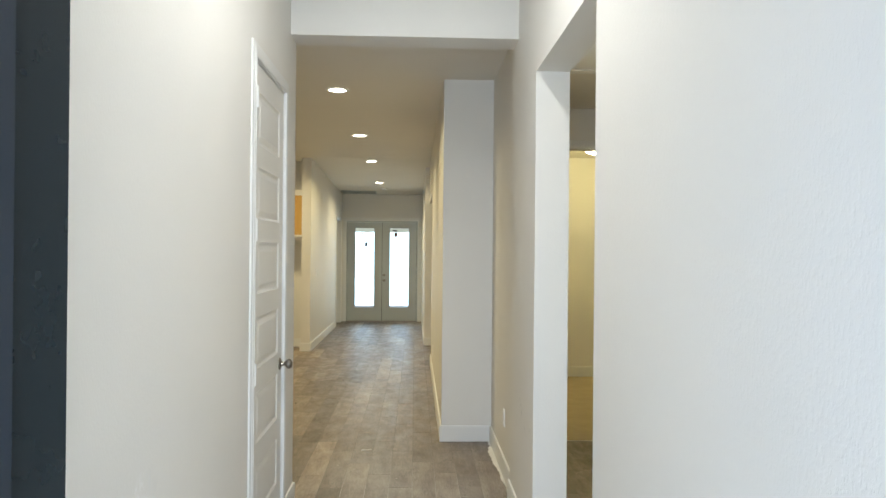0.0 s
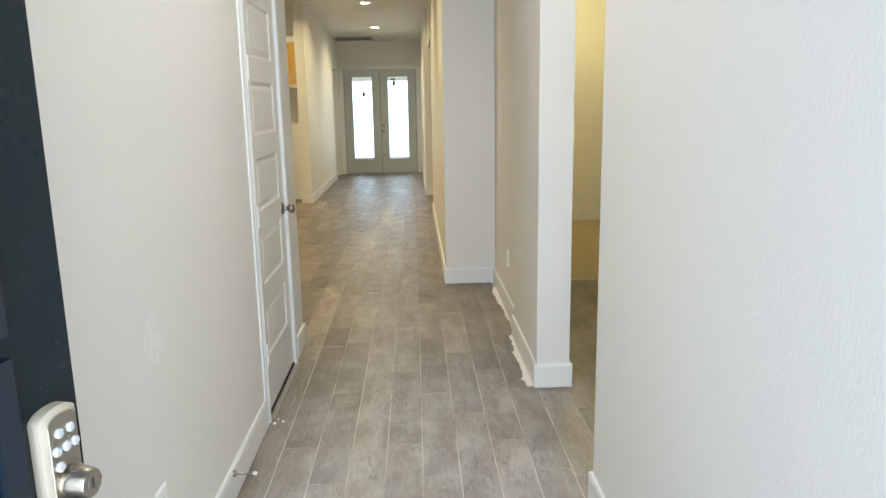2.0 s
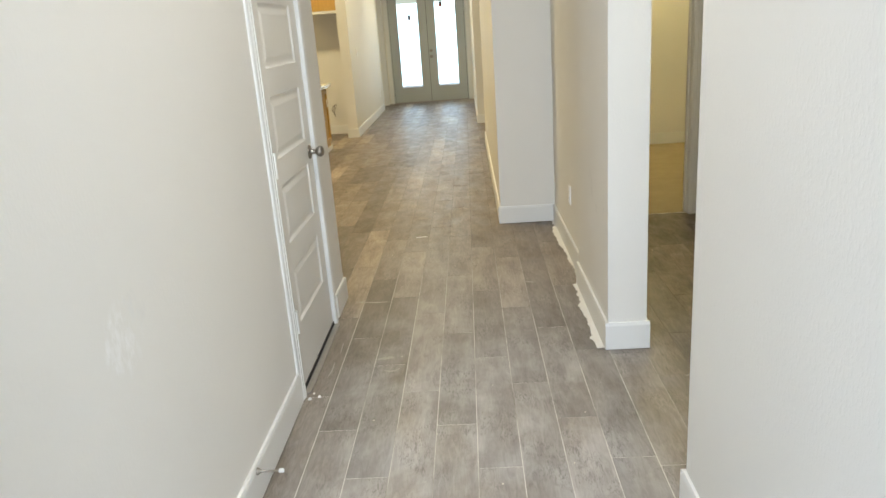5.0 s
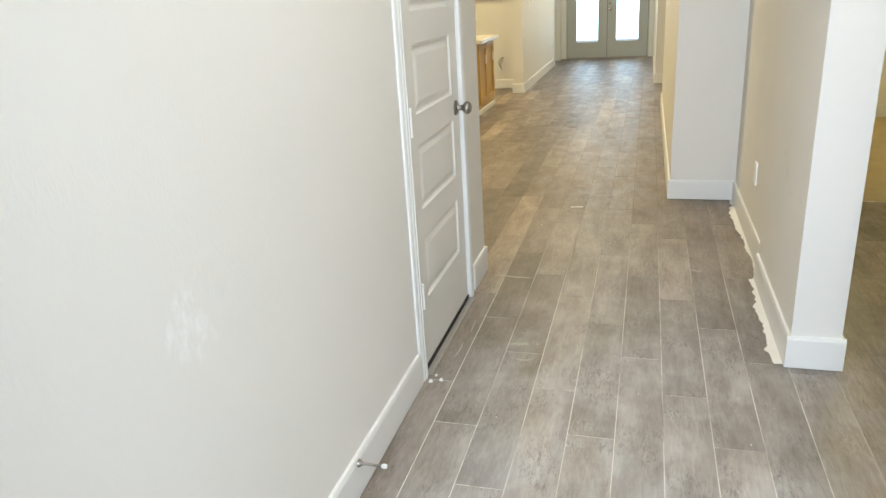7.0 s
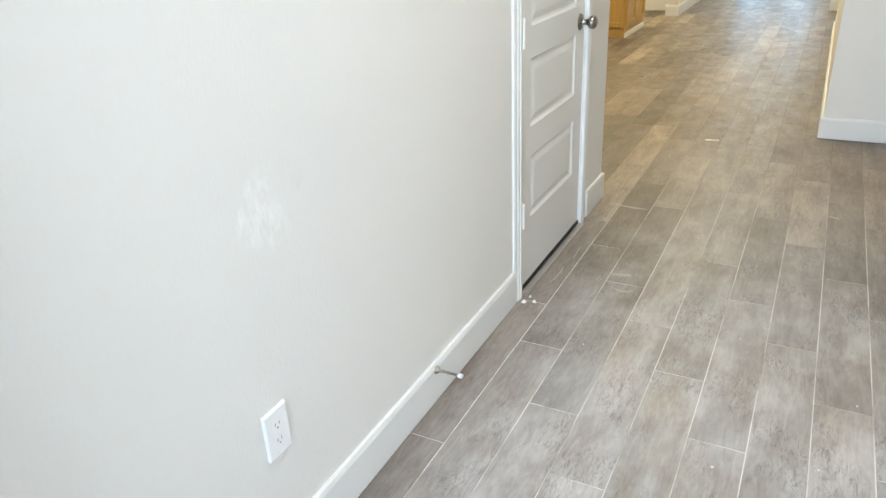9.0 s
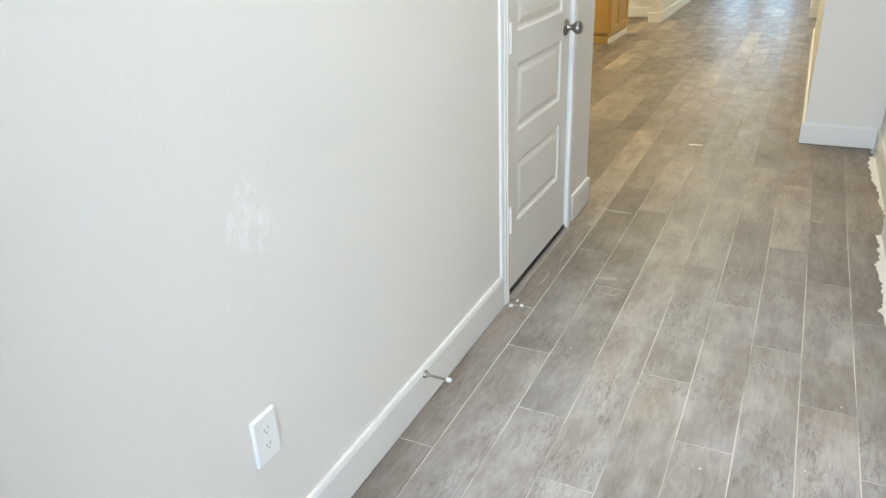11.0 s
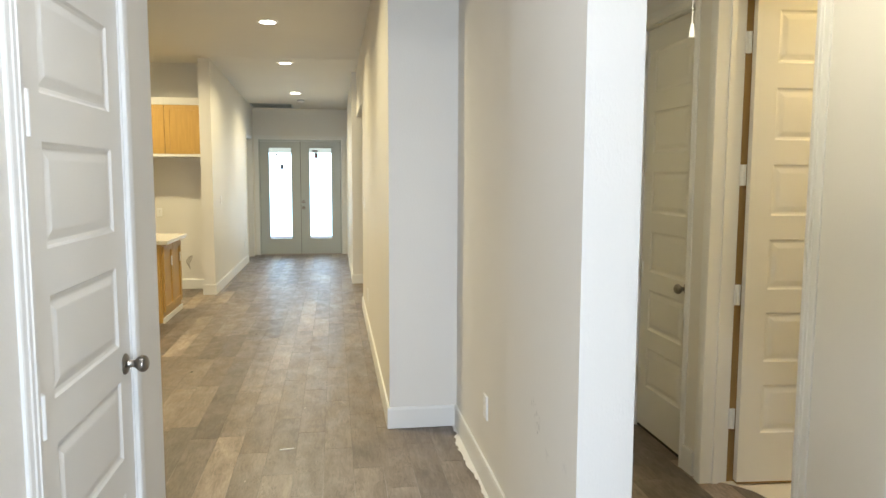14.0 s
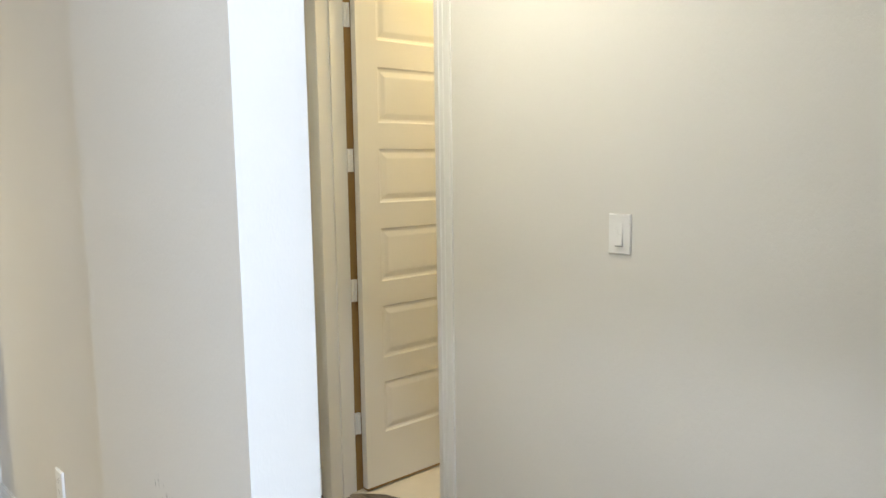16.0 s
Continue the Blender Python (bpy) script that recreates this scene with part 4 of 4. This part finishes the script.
def torn_strip(name, pts, z, material, label):
    """A thin sheet between a straight line and a torn edge; pts: (inner x, inner y, outer x, outer y)."""
    bm = bmesh.new()
    a = [bm.verts.new((p[0], p[1], z + 0.006)) for p in pts]
    b = [bm.verts.new((p[2], p[3], z + rng.uniform(0.0008, 0.003))) for p in pts]
    for i in range(len(pts) - 1):
        bm.faces.new([a[i], a[i + 1], b[i + 1], b[i]])
    ext = bmesh.ops.extrude_face_region(bm, geom=list(bm.faces))
    bmesh.ops.translate(bm, vec=(0, 0, 0.0006), verts=[g for g in ext["geom"] if isinstance(g, bmesh.types.BMVert)])
    return tagged(new(name, mesh_of(name, bm, material)), label, "paper strip")


def torn_run(y0, y1, xw):
    pts, y = [], y0
    while y < y1:
        slow = noise.noise((y * 4.3, 1.7, 0.3))
        tooth = noise.noise((y * 19.0, 7.1, 2.0))
        w = max(0.003, 0.019 + 0.034 * slow + 0.018 * tooth + rng.uniform(-0.003, 0.003))
        pts.append((xw, y, xw - w, y + rng.uniform(-0.004, 0.004)))
        y += rng.uniform(0.006, 0.020)
    pts.append((xw, y1, xw - 0.006, y1))
    return pts


torn_strip("torn_paper", torn_run(3.60, 4.46, 2.0 - BASE_T - 0.001), 0.0, M_PAPER, "torn white masking paper sticking out under the baseboard")
torn_strip("torn_paper", torn_run(4.475, 5.83, 2.03 - BASE_T - 0.001), 0.0, M_PAPER, "torn white masking paper sticking out under the baseboard")

# cream paper with a wavy cut edge on the side room's floor
edge = [(3.105, 4.87), (3.15, 4.872), (3.20, 4.853), (3.26, 4.80), (3.305, 4.735), (3.328, 4.66), (3.32, 4.585), (3.285, 4.50), (3.235, 4.435), (3.18, 4.395), (3.15, 4.36), (3.125, 4.335), (3.135, 4.31), (3.11, 4.28), (3.12, 4.22), (3.105, 4.145)]
bm = bmesh.new()
near = [bm.verts.new((x + rng.uniform(-0.004, 0.004), y, 0.0035)) for x, y in edge]
far = [bm.verts.new((5.08, y, 0.0035)) for x, y in edge]
for i in range(len(edge) - 1):
    bm.faces.new([near[i], near[i + 1], far[i + 1], far[i]])
ca, cb = bm.verts.new((3.235, 5.83, 0.0035)), bm.verts.new((5.08, 5.83, 0.0035))
cc_, cd = bm.verts.new((3.235, 3.32, 0.0035)), bm.verts.new((5.08, 3.32, 0.0035))
inn = bm.verts.new((3.235, 4.872, 0.0035))
bm.faces.new([ca, cb, far[0], inn])
inn2 = bm.verts.new((3.235, 4.145, 0.0035))
bm.faces.new([inn2, far[-1], cd, cc_])
ext = bmesh.ops.extrude_face_region(bm, geom=list(bm.faces))
bmesh.ops.translate(bm, vec=(0, 0, -0.003), verts=[g for g in ext["geom"] if isinstance(g, bmesh.types.BMVert)])
tagged(new("floor_paper", mesh_of("floor_paper", bm, M_CREAM)), "cream floor covering with a wavy torn edge in the doorway", "floor covering")
torn_strip("torn_paper", [(2.20 + 0.03 * i, 5.885, 2.20 + 0.03 * i, 5.868 - rng.uniform(0, 0.03)) for i in range(28)], -0.004, M_PAPER, "ragged pale edge where the floor planks end")


def crumb(x, y, s, material, label, h=0.5):
    bm = bmesh.new()
    bmesh.ops.create_icosphere(bm, subdivisions=1, radius=s)
    for v in bm.verts:
        v.co *= rng.uniform(0.6, 1.2)
        v.co.z = max(-s * 0.35, v.co.z * h)
    tagged(new("debris_crumb", mesh_of("debris_crumb", bm, material)), label, "debris", "crumbs of building debris").matrix_basis = pose(x, y, s * 0.36)


crumb(0.69, 3.255, 0.010, M_PAPER, "crumb of white plaster beside the closet door", 0.9)
crumb(0.728, 3.268, 0.009, M_PAPER, "crumb of white plaster beside the closet door", 0.9)
crumb(0.70, 3.30, 0.007, M_PAPER, "small white plaster crumb by the threshold", 0.9)
for x_, y_, s_ in ((0.985, 3.06, 0.006), (1.05, 3.62, 0.005), (1.24, 2.94, 0.005), (1.47, 2.62, 0.006), (1.62, 2.28, 0.006), (1.46, 3.3, 0.004), (1.81, 3.05, 0.005), (1.72, 2.72, 0.005),
                   (1.28, 4.9, 0.005), (0.85, 5.2, 0.006), (1.1, 6.3, 0.006), (2.78, 4.55, 0.008), (2.55, 5.0, 0.006)):
    crumb(x_, y_, s_ * 0.7, M_CREAM, "tiny pale crumb on the plank floor")
for x_, y_, s_ in ((0.2, 7.3, 0.010), (0.55, 8.6, 0.009), (-0.1, 6.5, 0.010), (0.9, 9.5, 0.008), (0.35, 10.4, 0.009)):
    crumb(x_, y_, s_, M_DARK, "small dark crumb on the plank floor")


def dust_smear(x, y, length, width, turn, bend=0.0):
    """A low dried smear with a ragged outline, thickest along its middle."""
    bm = bmesh.new()
    n, left, mid, right = 12, [], [], []
    for i in range(n + 1):
        u = i / n * 2 - 1
        w = width / 2 * max(0.08, (1 - u * u) ** 0.5)
        c = bend * (u * u - 0.5)
        left.append(bm.verts.new((u * length / 2, c + w * rng.uniform(0.55, 1.15), 0.0)))
        mid.append(bm.verts.new((u * length / 2, c, 0.0009)))
        right.append(bm.verts.new((u * length / 2, c - w * rng.uniform(0.55, 1.15), 0.0)))
    for p, q in ((left, mid), (mid, right)):
        for i in range(n):
            bm.faces.new([p[i], p[i + 1], q[i + 1], q[i]])
    ob = new("dust_smear", mesh_of("dust_smear", bm, M_DUST, True))
    tagged(ob, "pale dried plaster smear on the plank floor", "debris", "plaster smears on the floor").matrix_basis = pose(x, y, 0.0005, 0, 0, turn)


dust_smear(0.971, 3.613, 0.085, 0.030, 12)
dust_smear(1.015, 3.49, 0.085, 0.012, 10, 0.02)
dust_smear(0.82, 4.347, 0.20, 0.020, -8, 0.01)
dust_smear(2.297, 3.336, 0.09, 0.012, 55, 0.015)
dust_smear(2.33, 3.29, 0.07, 0.010, -20)
dust_smear(1.72, 4.54, 0.07, 0.022, -25)
dust_smear(0.735, 3.52, 0.16, 0.008, 88, 0.006)
dust_smear(0.745, 3.75, 0.13, 0.006, 92)
bm = bmesh.new()
bx(bm, -0.04, 0.04, -0.006, 0.006, 0.0004, 0.004)
bmesh.ops.transform(bm, matrix=pose(0, 0, 0, 0, 0, 8), verts=bm.verts)
tagged(new("paper_scrap", mesh_of("paper_scrap", bm, M_PAPER)), "narrow white paper scrap on the floor", "debris").matrix_basis = pose(1.03, 5.6, 0)

# ---- floor planks ----
PW, PL, GAP = 0.1535, 0.857, 0.0029
floor = thing("floor", "grey-brown wood-look plank tile floor, dusty", "floor", kind="structure")


def plank_mesh(w, l):
    bm = bmesh.new()
    c, d = 0.0008, 0.0005
    rings = [[(-w / 2, -l / 2, -0.006), (w / 2, -l / 2, -0.006), (w / 2, l / 2, -0.006), (-w / 2, l / 2, -0.006)]]
    rings.append([(x, y, -d) for x, y, _ in rings[0]])
    rings.append([(x - math.copysign(c, x), y - math.copysign(c, y), 0.0) for x, y, _ in rings[0]])
    vs = [[bm.verts.new(p) for p in r] for r in rings]
    for a, b in zip(vs, vs[1:]):
        for i in range(4):
            bm.faces.new([a[i], a[(i + 1) % 4], b[(i + 1) % 4], b[i]])
    bm.faces.new(vs[-1])
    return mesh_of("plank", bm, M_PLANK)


FULL = plank_mesh(PW - GAP, PL - GAP)
prng = random.Random(11)
START = {-1: 3.861, 0: 2.714, 1: 3.310, 2: 3.019, -2: 2.423, -3: 3.543, -5: 2.416, -4: 3.000, 3: 2.742}
fv, ff = [], []
count = 0
for k in range(-42, 13):
    x0 = 1.39 + PW * k
    xc = x0 + PW / 2
    first = START.get(k, prng.uniform(0, PL))
    first -= math.ceil((first + 0.5) / PL) * PL
    j = 0
    while True:
        yc = first + PL * (j + 0.5)
        j += 1
        if yc - PL / 2 > 15.7:
            break
        if xc > 3.23:
            y0, y1 = 3.32, 5.83
        elif xc > 2.16:
            y0, y1 = 1.95, 5.872
        elif xc < 0.56:
            y0, y1 = 4.35, 15.66
        else:
            y0, y1 = -0.35, 15.66
        a, b = max(yc - PL / 2, y0), min(yc + PL / 2, y1)
        if b - a < 0.03 or xc > 3.36:
            continue
        near_ = (0.56 < xc < 2.16 and -0.4 < yc < 9.4) or (2.16 < xc and 2.6 < yc) or (0.1 < xc <= 0.56 and 4.3 < yc < 8.6)
        tilt = (prng.uniform(-0.0010, 0.0010), prng.uniform(-0.0003, 0.0003))
        if near_ and count < 298:
            me = FULL if b - a > PL - 1e-4 else plank_mesh(PW - GAP, b - a - GAP)
            ob = new("plank", me)
            ob.parent = floor
            ob.matrix_basis = Matrix.Translation((xc, (a + b) / 2, prng.uniform(-0.0002, 0.0003))) @ Euler((tilt[1], tilt[0], 0)).to_matrix().to_4x4()
            count += 1
        else:
            w, l = (PW - GAP) / 2, (b - a - GAP) / 2
            z = prng.uniform(-0.0002, 0.0003)
            n0 = len(fv)
            yc_ = (a + b) / 2
            for ww, ll, zz in ((w, l, -0.006), (w, l, -0.0005), (w - 0.0008, l - 0.0008, 0.0)):
                fv += [(xc - ww, yc_ - ll, zz + z), (xc + ww, yc_ - ll, zz + z), (xc + ww, yc_ + ll, zz + z), (xc - ww, yc_ + ll, zz + z)]
            for r in (0, 4):
                for i in range(4):
                    q = (i + 1) % 4
                    ff.append((n0 + r + i, n0 + r + q, n0 + r + 4 + q, n0 + r + 4 + i))
            ff.append((n0 + 8, n0 + 9, n0 + 10, n0 + 11))
fm = bpy.data.meshes.new("far_planks")
fm.from_pydata(fv, [], ff)
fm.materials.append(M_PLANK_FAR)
far_ob = new("far_planks", fm)
far_ob.parent = floor
far_ob["kind"] = "stuff"
